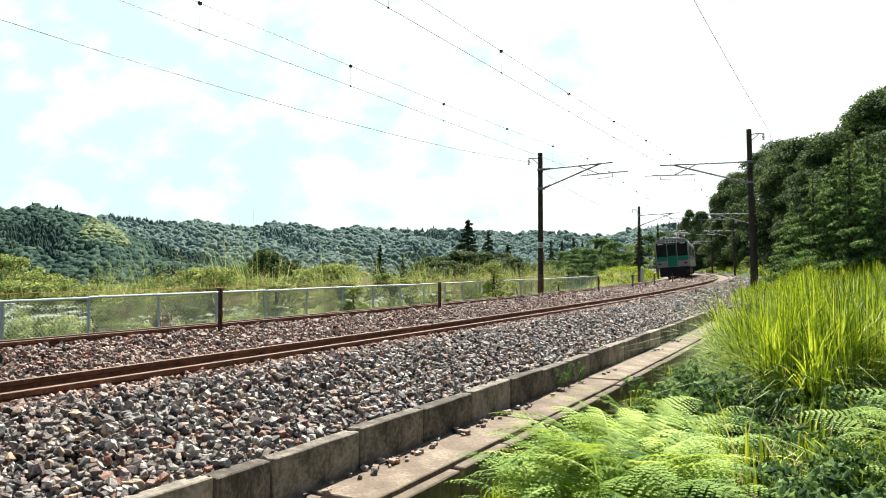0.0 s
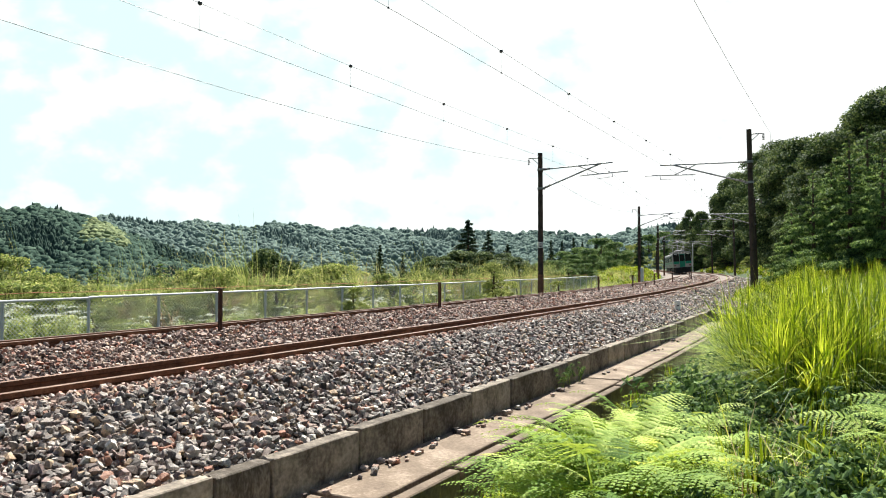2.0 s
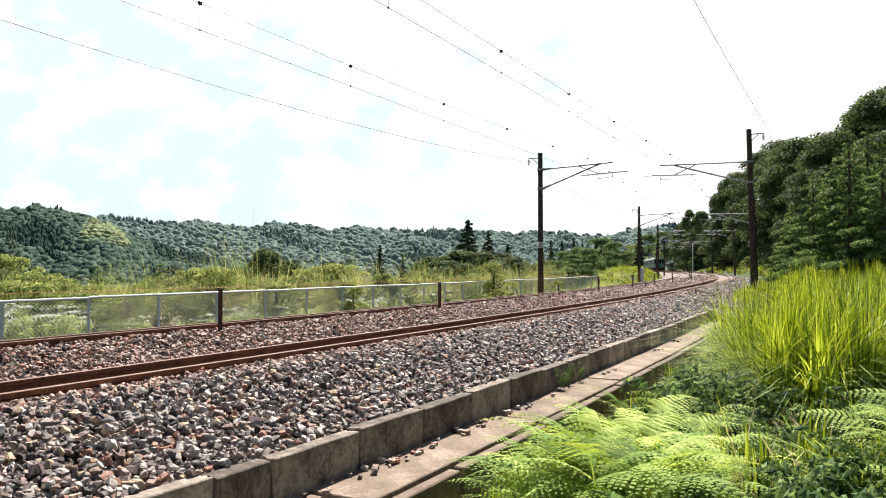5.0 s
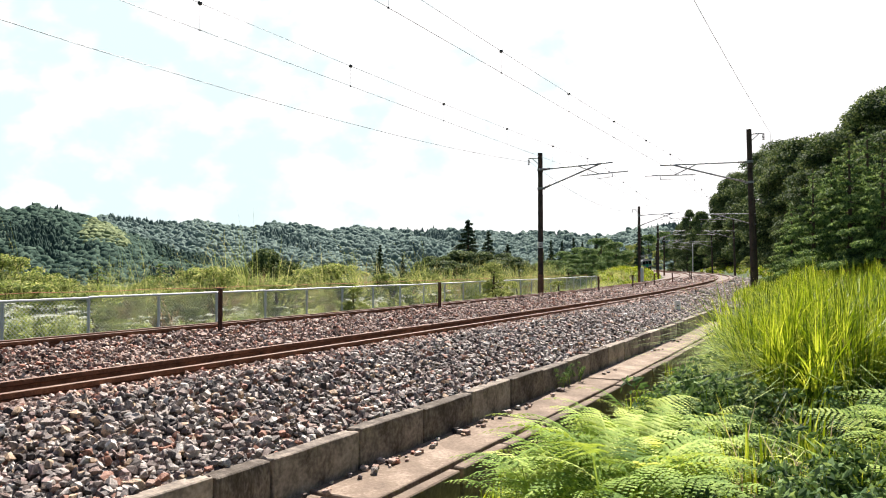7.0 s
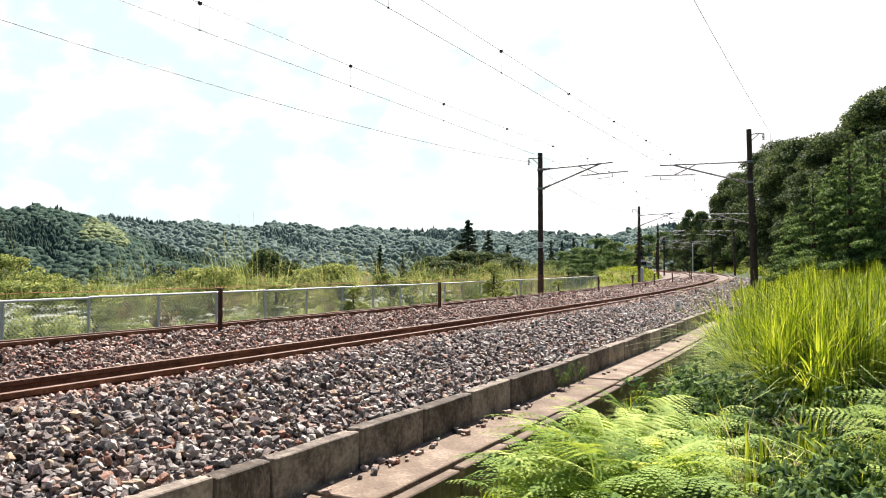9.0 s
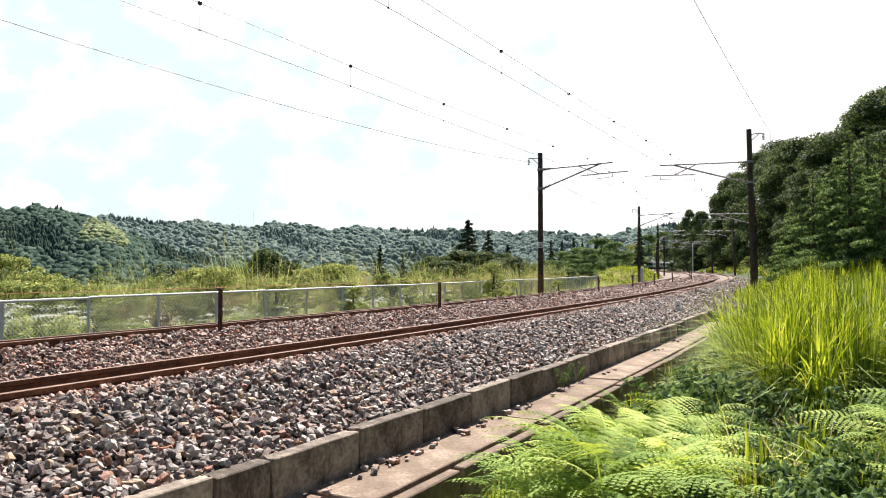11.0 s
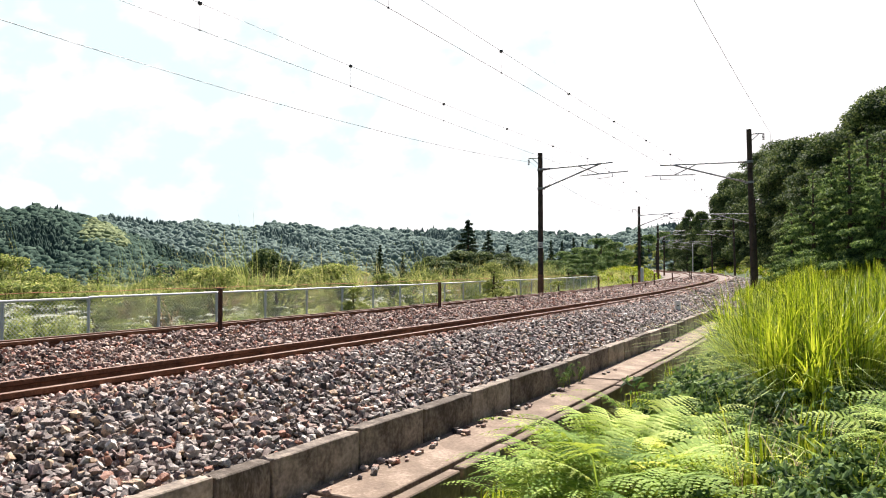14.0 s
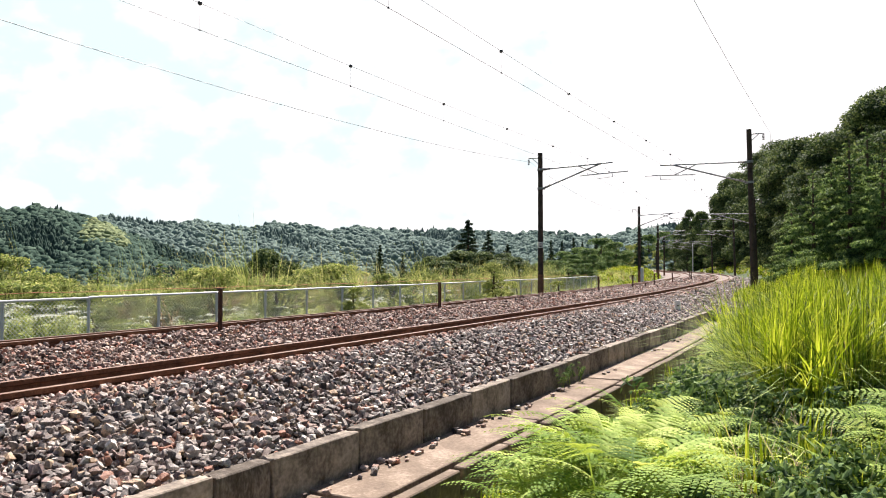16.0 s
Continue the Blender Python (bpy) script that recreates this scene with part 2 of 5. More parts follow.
def sweep(profile, s0, s1, step, closed=True):
    """Vertices and faces of a cross-section (d, z) drawn along the line."""
    ss = np.arange(s0, s1 + 0.01, step)
    h = np.interp(ss, _s, _h)
    cx, cy = np.interp(ss, _s, _x), np.interp(ss, _s, _y)
    p = np.array(profile)
    q = widen(ss[:, None], p[None, :, 0])
    v = np.stack([cx[:, None] + q * np.cos(h)[:, None], cy[:, None] - q * np.sin(h)[:, None], np.repeat(p[None, :, 1], len(ss), 0)], -1)
    n, k = len(ss), len(p)
    i, j = np.meshgrid(np.arange(n - 1), np.arange(k if closed else k - 1), indexing="ij")
    j2 = (j + 1) % k
    f = np.stack([i * k + j, i * k + j2, (i + 1) * k + j2, (i + 1) * k + j], -1).reshape(-1, 4)
    return v.reshape(-1, 3), f


def thing(name, place, label, category, group="", rz=0.0, kind=""):
    ob = new(name)
    ob.matrix_basis = Matrix.Translation(place) @ Matrix.Rotation(rz, 4, "Z")
    return tagged(ob, label, category, group, kind)


# ---------------------------------------------------------------- ground sheet
def build_ground():
    u = np.linspace(-1, 1, 281)
    w = 4200 * (0.012 * u + 0.988 * u ** 3 * np.abs(u))
    gx, gy = np.meshgrid(w + 5, w + 25, indexing="xy")
    z = np.zeros_like(gx)
    for i in range(gx.shape[0]):
        z[i] = ground_z(gx[i], gy[i])
    rng = np.random.default_rng(3)
    z += rng.normal(0, 0.03, z.shape)
    n = len(u)
    i, j = np.meshgrid(np.arange(n - 1), np.arange(n - 1), indexing="ij")
    f = np.stack([i * n + j, i * n + j + 1, (i + 1) * n + j + 1, (i + 1) * n + j], -1).reshape(-1, 4)
    g = from_arrays("ground", np.stack([gx, gy, z], -1), f, EARTH, even=True)
    tagged(g, "overgrown grassy ground beside the railway and down the valley", "ground", kind="structure")


build_ground()

# ---------------------------------------------------------------- ballast bed
BED_D = [-3.3, -2.2, -1.2, -0.6, 0.0, 0.45, 0.62, 1.2, 2.4, 3.0, 3.2, 3.6, 4.0, 4.22, 4.6, 5.1, 5.98]
BED_Z = [-0.72, -0.22, -0.14, -0.10, -0.10, -0.05, 0.005, 0.02, -0.06, -0.10, -0.12, -0.11, -0.07, 0.02, 0.0, -0.09, -0.315]


def bed_z(d):
    return np.interp(d, BED_D, BED_Z)


v, f = sweep(list(zip(BED_D, np.array(BED_Z) - 0.02)) + [(6.9, -0.47), (7.2, -0.62)], 60, 330, 2.0, closed=False)
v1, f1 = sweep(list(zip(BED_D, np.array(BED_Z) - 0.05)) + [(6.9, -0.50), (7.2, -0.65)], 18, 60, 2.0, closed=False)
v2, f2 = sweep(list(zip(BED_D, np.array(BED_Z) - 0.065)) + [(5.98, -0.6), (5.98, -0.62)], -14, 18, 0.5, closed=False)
ballast = from_arrays("ballast", np.concatenate([v2, v1, v]), np.concatenate([f2, f1 + len(v2), f + len(v2) + len(v1)]), [BED_DARK, BED_FAR], slots=[0] * (len(f2) + len(f1)) + [1] * len(f))
tagged(ballast, "crushed grey and rusty brown stone ballast under two tracks", "ballast", kind="structure")

# stones: irregular faceted pieces
rng = np.random.default_rng(11)
SHAPES, SHAPE_F = [], []
for _i in range(40):
    # a split lump: eleven corners on a blunt block, drawn a little long and flat
    q = rng.normal(size=(60, 3))
    q /= np.linalg.norm(q, axis=1, keepdims=True)
    pick = [0]
    while len(pick) < 11:
        gap = np.min(np.linalg.norm(q[:, None] - q[pick][None], axis=-1), axis=1) * rng.uniform(0.7, 1.0, 60)
        pick.append(int(gap.argmax()))
    q = np.sign(q[pick]) * np.abs(q[pick]) ** 0.62 * rng.uniform(0.86, 1.08, (11, 1))
    q = q * np.array([rng.uniform(0.85, 1.15), rng.uniform(0.62, 0.9), rng.uniform(0.42, 0.68)])
    bm = bmesh.new()
    for c in q:
        bm.verts.new(c)
    bmesh.ops.convex_hull(bm, input=bm.verts[:])
    bmesh.ops.delete(bm, geom=[w for w in bm.verts if not w.link_faces], context="VERTS")
    bmesh.ops.triangulate(bm, faces=bm.faces[:])
    bm.verts.index_update()
    SHAPE_F.append(np.array([[w.index for w in g.verts] for g in bm.faces]))
    SHAPES.append(np.array([tuple(w.co) for w in bm.verts]))
    bm.free()


def turns(n, rng, flat=0.6):
    """Random rotation matrices."""
    a, b, c = rng.uniform(0, 6.283, n), rng.normal(0, flat, n), rng.normal(0, flat, n)
    ca, sa, cb, sb, cc, sc = np.cos(a), np.sin(a), np.cos(b), np.sin(b), np.cos(c), np.sin(c)
    o, z = np.ones(n), np.zeros(n)
    ra = np.stack([ca, -sa, z, sa, ca, z, z, z, o], -1).reshape(n, 3, 3)
    rb = np.stack([o, z, z, z, cb, -sb, z, sb, cb], -1).reshape(n, 3, 3)
    rc = np.stack([cc, z, sc, z, o, z, -sc, z, cc], -1).reshape(n, 3, 3)
    return ra @ rb @ rc


def stones(name, s, d, z, r, material, parent, label):
    n = len(s)
    h = np.interp(s, _s, _h)
    d = widen(s, d)
    c = np.stack([np.interp(s, _s, _x) + d * np.cos(h), np.interp(s, _s, _y) - d * np.sin(h), z], -1)
    pick = rng.integers(0, len(SHAPES), n)
    turn = turns(n, rng)
    vs, fs, base = [], [], 0
    for k in range(len(SHAPES)):
        g = np.nonzero(pick == k)[0]
        q = np.einsum("nij,nkj->nki", turn[g], SHAPES[k] * r[g][:, None, None]) + c[g][:, None, :]
        nv = len(SHAPES[k])
        vs.append(q.reshape(-1, 3))
        fs.append((base + np.arange(len(g))[:, None, None] * nv + SHAPE_F[k]).reshape(-1, 3))
        base += len(g) * nv
    ob = from_arrays(name, np.concatenate(vs), np.concatenate(fs), material, parent, label)
    ob["kind"] = "stuff"
    return ob


def scatter(n, s0, s1, d0, d1, r0, r1, lift=0.012):
    s, d = rng.uniform(s0, s1, n), rng.uniform(d0, d1, n)
    r = rng.uniform(r0, r1, n) * rng.choice([0.7, 1.0, 1.0, 1.25], n)
    return s, d, bed_z(d) + rng.uniform(-1.5, 1.0, n) * lift * (r / 0.04), r


def off_rails(t, gap=0.05):
    s, d, z, r = t
    keep = np.ones(len(s), bool)
    for c in (-HALF, HALF, NEAR - HALF, NEAR + HALF):
        keep &= np.abs(d - c - math.copysign(0.03, d - c if np.isscalar(d) else 1) * 0) > gap
    return s[keep], d[keep], z[keep], r[keep]


def cat(*ts):
    return tuple(np.concatenate(q) for q in zip(*ts))


clean = cat(scatter(30000, -9, 12, 4.5, 5.94, 0.022, 0.041, 0.034),
            scatter(12000, 12, 20, 4.5, 5.94, 0.027, 0.044, 0.02),
            scatter(13000, 20, 42, 4.55, 6.9, 0.035, 0.06, 0.02),
            scatter(4000, 42, 90, 4.6, 6.9, 0.06, 0.10, 0.02))
stones("ballast_shoulder", *off_rails(clean), STONE, ballast, "loose grey crushed stones of the shoulder")
rusty = cat(scatter(7500, -10, 13, 4.16, 4.6, 0.020, 0.036, 0.014), scatter(18000, -10, 16, 0.55, 3.1, 0.022, 0.041, 0.028),
            scatter(9000, 16, 45, 0.55, 3.1, 0.035, 0.06, 0.02), scatter(3500, 45, 90, 0.6, 3.1, 0.06, 0.10, 0.02),
            scatter(3000, -10, 40, 3.15, 4.05, 0.03, 0.045, 0.012), scatter(3000, 13, 60, 4.16, 4.6, 0.035, 0.06, 0.012),
            scatter(2500, -10, 60, -0.5, 0.5, 0.035, 0.05, 0.012), scatter(2500, -10, 60, -2.2, -0.6, 0.035, 0.06, 0.012))
stones("ballast_between", *off_rails(rusty), STONE_RUST, ballast, "rust-stained crushed stones between the rails")

# ---------------------------------------------------------------- rails
RAIL_P = [(-0.032, 0.0), (0.032, 0.0), (0.0325, -0.038), (0.008, -0.052), (0.008, -0.125), (0.0635, -0.143), (0.0635, -0.153),
          (-0.0635, -0.153), (-0.0635, -0.143), (-0.008, -0.125), (-0.008, -0.052), (-0.0325, -0.038)]


def build_track(name, centre, label):
    first = None
    t = thing(name, (0, 0, 0), label, "railway track", "two parallel tracks", kind="structure")
    for side in (-1, 1):
        lift = CANT if side > 0 else 0.0
        prof = [(centre + side * HALF + a, lift + b) for a, b in RAIL_P]
        vv, ff = sweep(prof, -14, 330, 1.0)
        slots = np.tile(np.array([1] + [0] * 11), len(ff) // 12)
        from_arrays("rail", vv, ff, [RAIL_SIDE, RAIL_HEAD], t, slots=slots)
    bm = bmesh.new()
    box(bm, -1.0, 1.0, -0.11, 0.11, -0.30, -0.165, 0.02)
    tilt = math.atan2(CANT, 2 * HALF)
    for k in range(110):
        s = -8 + k * 0.62
        m = Matrix.Translation(at(s, centre, CANT / 2)) @ Matrix.Rotation(-course(s), 4, "Z") @ Matrix.Rotation(-tilt, 4, "Y")
        if first is None:
            first = part("sleeper", bm, CONCRETE, t)
            first.matrix_basis = m
        else:
            again(first, "sleeper", m, t)
    return t


build_track("track_far", 0.0, "rusty steel rails on concrete sleepers, curving away")
build_track("track_near", NEAR, "rusty brown steel rails, outer rail raised on the curve")


# ---------------------------------------------------------------- drain beside the track
WALL_D = 6.0


def build_drain():
    wall = thing("retaining_kerb", at(0, WALL_D, -0.6), "weathered grey concrete kerb of short blocks holding back ballast", "kerb", kind="structure")
    base = Matrix.Translation(at(0, WALL_D, -0.6)).inverted()
    made = []
    for k in range(3):
        bm = bmesh.new()
        vs = box(bm, -0.06, 0.07, -0.474, 0.474, -0.16, 0.315, 0.0)
        r = random.Random(k)
        bmesh.ops.subdivide_edges(bm, edges=bm.edges[:], cuts=3, use_grid_fill=True)
        for q in bm.verts:
            q.co += Vector((r.uniform(-1, 1), r.uniform(-1, 1), r.uniform(-1, 1))) * 0.004
        bmesh.ops.bevel(bm, geom=[e for e in bm.edges if e.calc_face_angle(0) > 1.0], offset=0.008, segments=1, affect="EDGES")
        mesh = bpy.data.meshes.new("block")
        bm.to_mesh(mesh)
        bm.free()
        mesh.materials.append(CONCRETE)
        made.append(mesh)
    r = random.Random(5)
    for k in range(30):
        # one short block in the row
        s = -9.45 + k * 0.955 + (0.47 if k < 8 else 0.23 if k == 8 else 0.0)
        o = new("block", made[k % 3])
        o.parent = wall
        o.matrix_basis = base @ Matrix.Translation(at(s, WALL_D + r.uniform(-0.006, 0.01), -0.6 + r.uniform(-0.012, 0.012))) @ Matrix.Rotation(-course(s) + r.uniform(-0.006, 0.006), 4, "Z") @ Matrix.Diagonal((1, 0.5 if k == 8 else 1, 1, 1))
    shelf = thing("drain_cover", at(0, 6.6, -0.6), "tan stained concrete slabs covering the trackside drain", "drain cover", kind="structure")
    base = Matrix.Translation(at(0, 6.6, -0.6)).inverted()
    bm = bmesh.new()
    box(bm, -0.268, 0.262, -1.498, 1.498, -0.12, 0.0, 0.008)
    first = None
    for k in range(9):
        s = -8.5 + k * 3.0
        m = base @ Matrix.Translation(at(s, 6.34, -0.585 + r.uniform(-0.004, 0.004))) @ Matrix.Rotation(-course(s) + r.uniform(-0.004, 0.004), 4, "Z")
        if first is None:
            first = part("slab", bm, CONCRETE_TAN, shelf)
            first.matrix_basis = m
        else:
            again(first, "slab", m, shelf)
    lip = thing("drain_wall", at(0, 7.0, -1.2), "pale concrete outer wall of the trackside drain", "drain wall", kind="structure")
    base = Matrix.Translation(at(0, 7.0, -1.2)).inverted()
    bm = bmesh.new()
    box(bm, -0.05, 0.05, -0.43, 0.43, -0.1, 0.65, 0.010)
    first = None
    for k in range(30):
        s = -9.4 + k * 0.9
        m = base @ Matrix.Translation(at(s, 6.70, -1.24 + r.uniform(-0.012, 0.012))) @ Matrix.Rotation(-course(s), 4, "Z")
        if first is None:
            first = part("wall_block", bm, CONCRETE_TAN, lip)
            first.matrix_basis = m
        else:
            again(first, "wall_block", m, lip)
    # Dark strip filling the slot between slabs and outer wall.
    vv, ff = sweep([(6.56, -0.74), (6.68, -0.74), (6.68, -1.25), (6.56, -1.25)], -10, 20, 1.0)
    from_arrays("channel", vv, ff, BED_DARK, None)


build_drain()
for o in list(scene.objects):
    if o.name == "channel":
        tagged(o, "dark open channel of the drain", "drain", kind="structure")


# ---------------------------------------------------------------- catenary poles
def build_pole(name, s, d, arm, base_z, height, label, lean=0.0, material=POLE, foot=True, reach=2.6):
    """A mast with its hinged arm; arm +1 reaches to the right of the line, -1 to the left."""
    t = thing(name, at(s, d, base_z), label, "catenary pole", "catenary poles", -course(s))
    t.matrix_basis = t.matrix_basis @ Matrix.Rotation(lean, 4, "Y")
    g = -base_z
    bm = bmesh.new()
    rod(bm, (0, 0, -0.4), (0, 0, height), 0.138, 0.108, 14)
    part("mast", bm, material, t, even=False)
    if foot:
        bm = bmesh.new()
        rod(bm, (0, 0, -0.1), (0, 0, 0.95), 0.144, 0.140, 14)
        part("painted_foot", bm, POLE_RUST, t, "rusty brown painted foot")
    for zz in (g + 5.66, g + 4.75):
        bm = bmesh.new()
        bmesh.ops.create_cone(bm, cap_ends=True, segments=14, radius1=0.145, radius2=0.145, depth=0.10, matrix=Matrix.Translation((0, 0, zz)))
        box(bm, -0.04 + arm * 0.2, 0.04 + arm * 0.2, -0.03, 0.03, zz - 0.05, zz + 0.05)
        part("clamp_band", bm, GALV_DULL, t)
    a = arm
    bm = bmesh.new()
    rod(bm, (a * 0.14, 0, g + 5.66), (a * (reach + 0.45), 0, g + 5.80), 0.032)
    part("top_tube", bm, GALV_DULL, t)
    bm = bmesh.new()
    rod(bm, (a * 0.14, 0, g + 4.75), (a * (reach - 0.1), 0, g + 5.78), 0.036)
    part("stay_tube", bm, GALV_DULL, t)
    bm = bmesh.new()
    rod(bm, (a * (reach - 1.15), 0, g + 5.72), (a * (reach - 0.15), 0, g + 5.30), 0.024)
    part("brace_tube", bm, GALV_DULL, t)
    bm = bmesh.new()
    rod(bm, (a * (reach - 1.1), 0, g + 5.26), (a * (reach + 1.15), 0, g + 5.36), 0.026)
    part("steady_tube", bm, GALV_DULL, t)
    bm = bmesh.new()
    rod(bm, (a * (reach + 0.45), 0, g + 5.32), (a * (reach + 0.45), 0, g + 5.13), 0.014, sides=6)
    rod(bm, (a * (reach + 0.45), 0, g + 5.15), (a * (reach - 0.25), 0, g + 5.08), 0.014, sides=6)
    part("pull_off_arm", bm, GALV_DULL, t)
    for q in (0.35, 0.5):
        bm = bmesh.new()
        for w in range(5):
            zq = 0.14 + 0.06 * w + q * 0.1
            bmesh.ops.create_cone(bm, cap_ends=True, segments=10, radius1=0.06, radius2=0.06, depth=0.025,
                                  matrix=Matrix.Translation((a * (0.2 + 0.065 * w), 0, (g + 5.665 + 0.003 * w) if q < 0.4 else g + 4.78 + 0.028 * w)) @ Matrix.Rotation(radians(90), 4, "Y"))
        part("insulator", bm, PORCELAIN, t)
    bm = bmesh.new()
    rod(bm, (-a * 0.1, 0, height - 0.22), (-a * 0.62, 0, height - 0.22), 0.03, sides=6)
    rod(bm, (-a * 0.1, 0, height - 0.5), (-a * 0.4, 0, height - 0.24), 0.018, sides=6)
    part("feeder_bracket", bm, GALV_DULL, t)
    bm = bmesh.new()
    for w in range(4):
        bmesh.ops.create_cone(bm, cap_ends=True, segments=8, radius1=0.05, radius2=0.05, depth=0.04, matrix=Matrix.Translation((-a * 0.58, 0, height - 0.30 - 0.065 * w)))
    part("feeder_insulator", bm, PORCELAIN, t)
    return t


def s_at(yy, d):
    """How far along the line the place beside it stands that lies yy metres ahead."""
    lo, hi = -60.0, 420.0
    for _ in range(50):
        mid = (lo + hi) / 2
        if at(mid, d)[1] < yy:
            lo = mid
        else:
            hi = mid
    return lo


L_POLES = [(35.0, -2.69), (65.6, -2.95), (96.3, -3.3), (128, -2.6), (162, -2.6)]
R_POLES = [(32.3, 6.62), (63.5, 6.38), (93.5, 5.5), (131, 5.2)]
for k, (yy, d) in enumerate(L_POLES):
    build_pole("catenary_pole", s_at(yy, d), d, 1, -0.30, 6.75, "dark weathered mast with a galvanised cantilever arm over the track", material=POLE, reach=3.0)
for k, (yy, d) in enumerate(R_POLES):
    build_pole("catenary_pole", s_at(yy, d), d, -1, -0.45, 7.55, "dark weathered mast leaning slightly, its cantilever arm over the track", lean=-0.02, foot=False, reach=3.4)
build_pole("catenary_pole", s_at(166.5, 5.1), 5.1, -1, -0.4, 7.0, "pale galvanised mast with arms beside the curving track", material=GALV, foot=False)


# ---------------------------------------------------------------- wires
def wire(name, pts, r, material, label):
    cu = bpy.data.curves.new(name, "CURVE")
    cu.dimensions, cu.bevel_depth, cu.bevel_resolution = "3D", r, 1
    sp = cu.splines.new("POLY")
    sp.points.add(len(pts) - 1)
    for p, q in zip(sp.points, pts):
        p.co = (*q, 1)
    cu.materials.append(material)
    return tagged(new(name, cu), label, "overhead wire", "overhead wires")


def span(a, b, sag, n=10):
    a, b = Vector(a), Vector(b)
    return [tuple(a.lerp(b, i / n) - Vector((0, 0, sag * 4 * (i / n) * (1 - i / n)))) for i in range(n + 1)]


def build_catenary(stations, centre, feeder_d, feeder_z, feeder_sag, first_dropper):
    contact, messenger, feeder = [], [], []
    for (s0, s1) in zip(stations[:-1], stations[1:]):
        contact += span(at(s0, centre, 5.14), at(s1, centre, 5.14), 0.02)
        messenger += span(at(s0, centre, 5.86), at(s1, centre, 5.86), 0.28)
        feeder += span(at(s0, feeder_d, feeder_z), at(s1, feeder_d, feeder_z), feeder_sag)
    wire("contact_wire", contact, 0.0042, WIRE, "dark overhead contact wire above the rails")
    wire("messenger_wire", messenger, 0.0037, WIRE, "dark sagging messenger wire carrying droppers")
    wire("feeder_wire", feeder, 0.0062, WIRE, "dark feeder cable hung beside the poles")
    # droppers with their clamps
    for (s0, s1) in zip(stations[:2], stations[1:3]):
        m = span(at(s0, centre, 5.86), at(s1, centre, 5.86), 0.28, 80)
        c = span(at(s0, centre, 5.14), at(s1, centre, 5.14), 0.02, 80)
        for k in range(12):
            i = round(80 * (first_dropper + 4.45 * k - s0) / (s1 - s0))
            if not 2 < i < 78:
                continue
            bm = bmesh.new()
            rod(bm, c[i], m[i], 0.0025, sides=4)
            for q, w in ((m[i], 0.045), (c[i], 0.022)):
                bmesh.ops.create_icosphere(bm, subdivisions=1, radius=w, matrix=Matrix.Translation(q))
            tagged(part("dropper", bm, WIRE), "thin dropper wire with dark clamps between overhead wires", "dropper", "droppers")


SL = [s_at(yy, d) for yy, d in L_POLES]
SR = [s_at(yy, d) for yy, d in R_POLES]
build_catenary([SL[0] - 40] + SL, 0.05, -3.2, 6.05, 0.75, s_at(13.3, 0) - 9.77)
build_catenary([SR[0] - 44] + SR + [s_at(166.5, 6.4)], NEAR + 0.05, 7.35, 6.85, 0.35, s_at(15.2, NEAR) - 13.35)


# ---------------------------------------------------------------- fence
FENCE_POST = next(s for s in np.arange(-12, 30, 0.02) if at(s, -4.05)[0] > -0.387 * at(s, -4.05)[1])


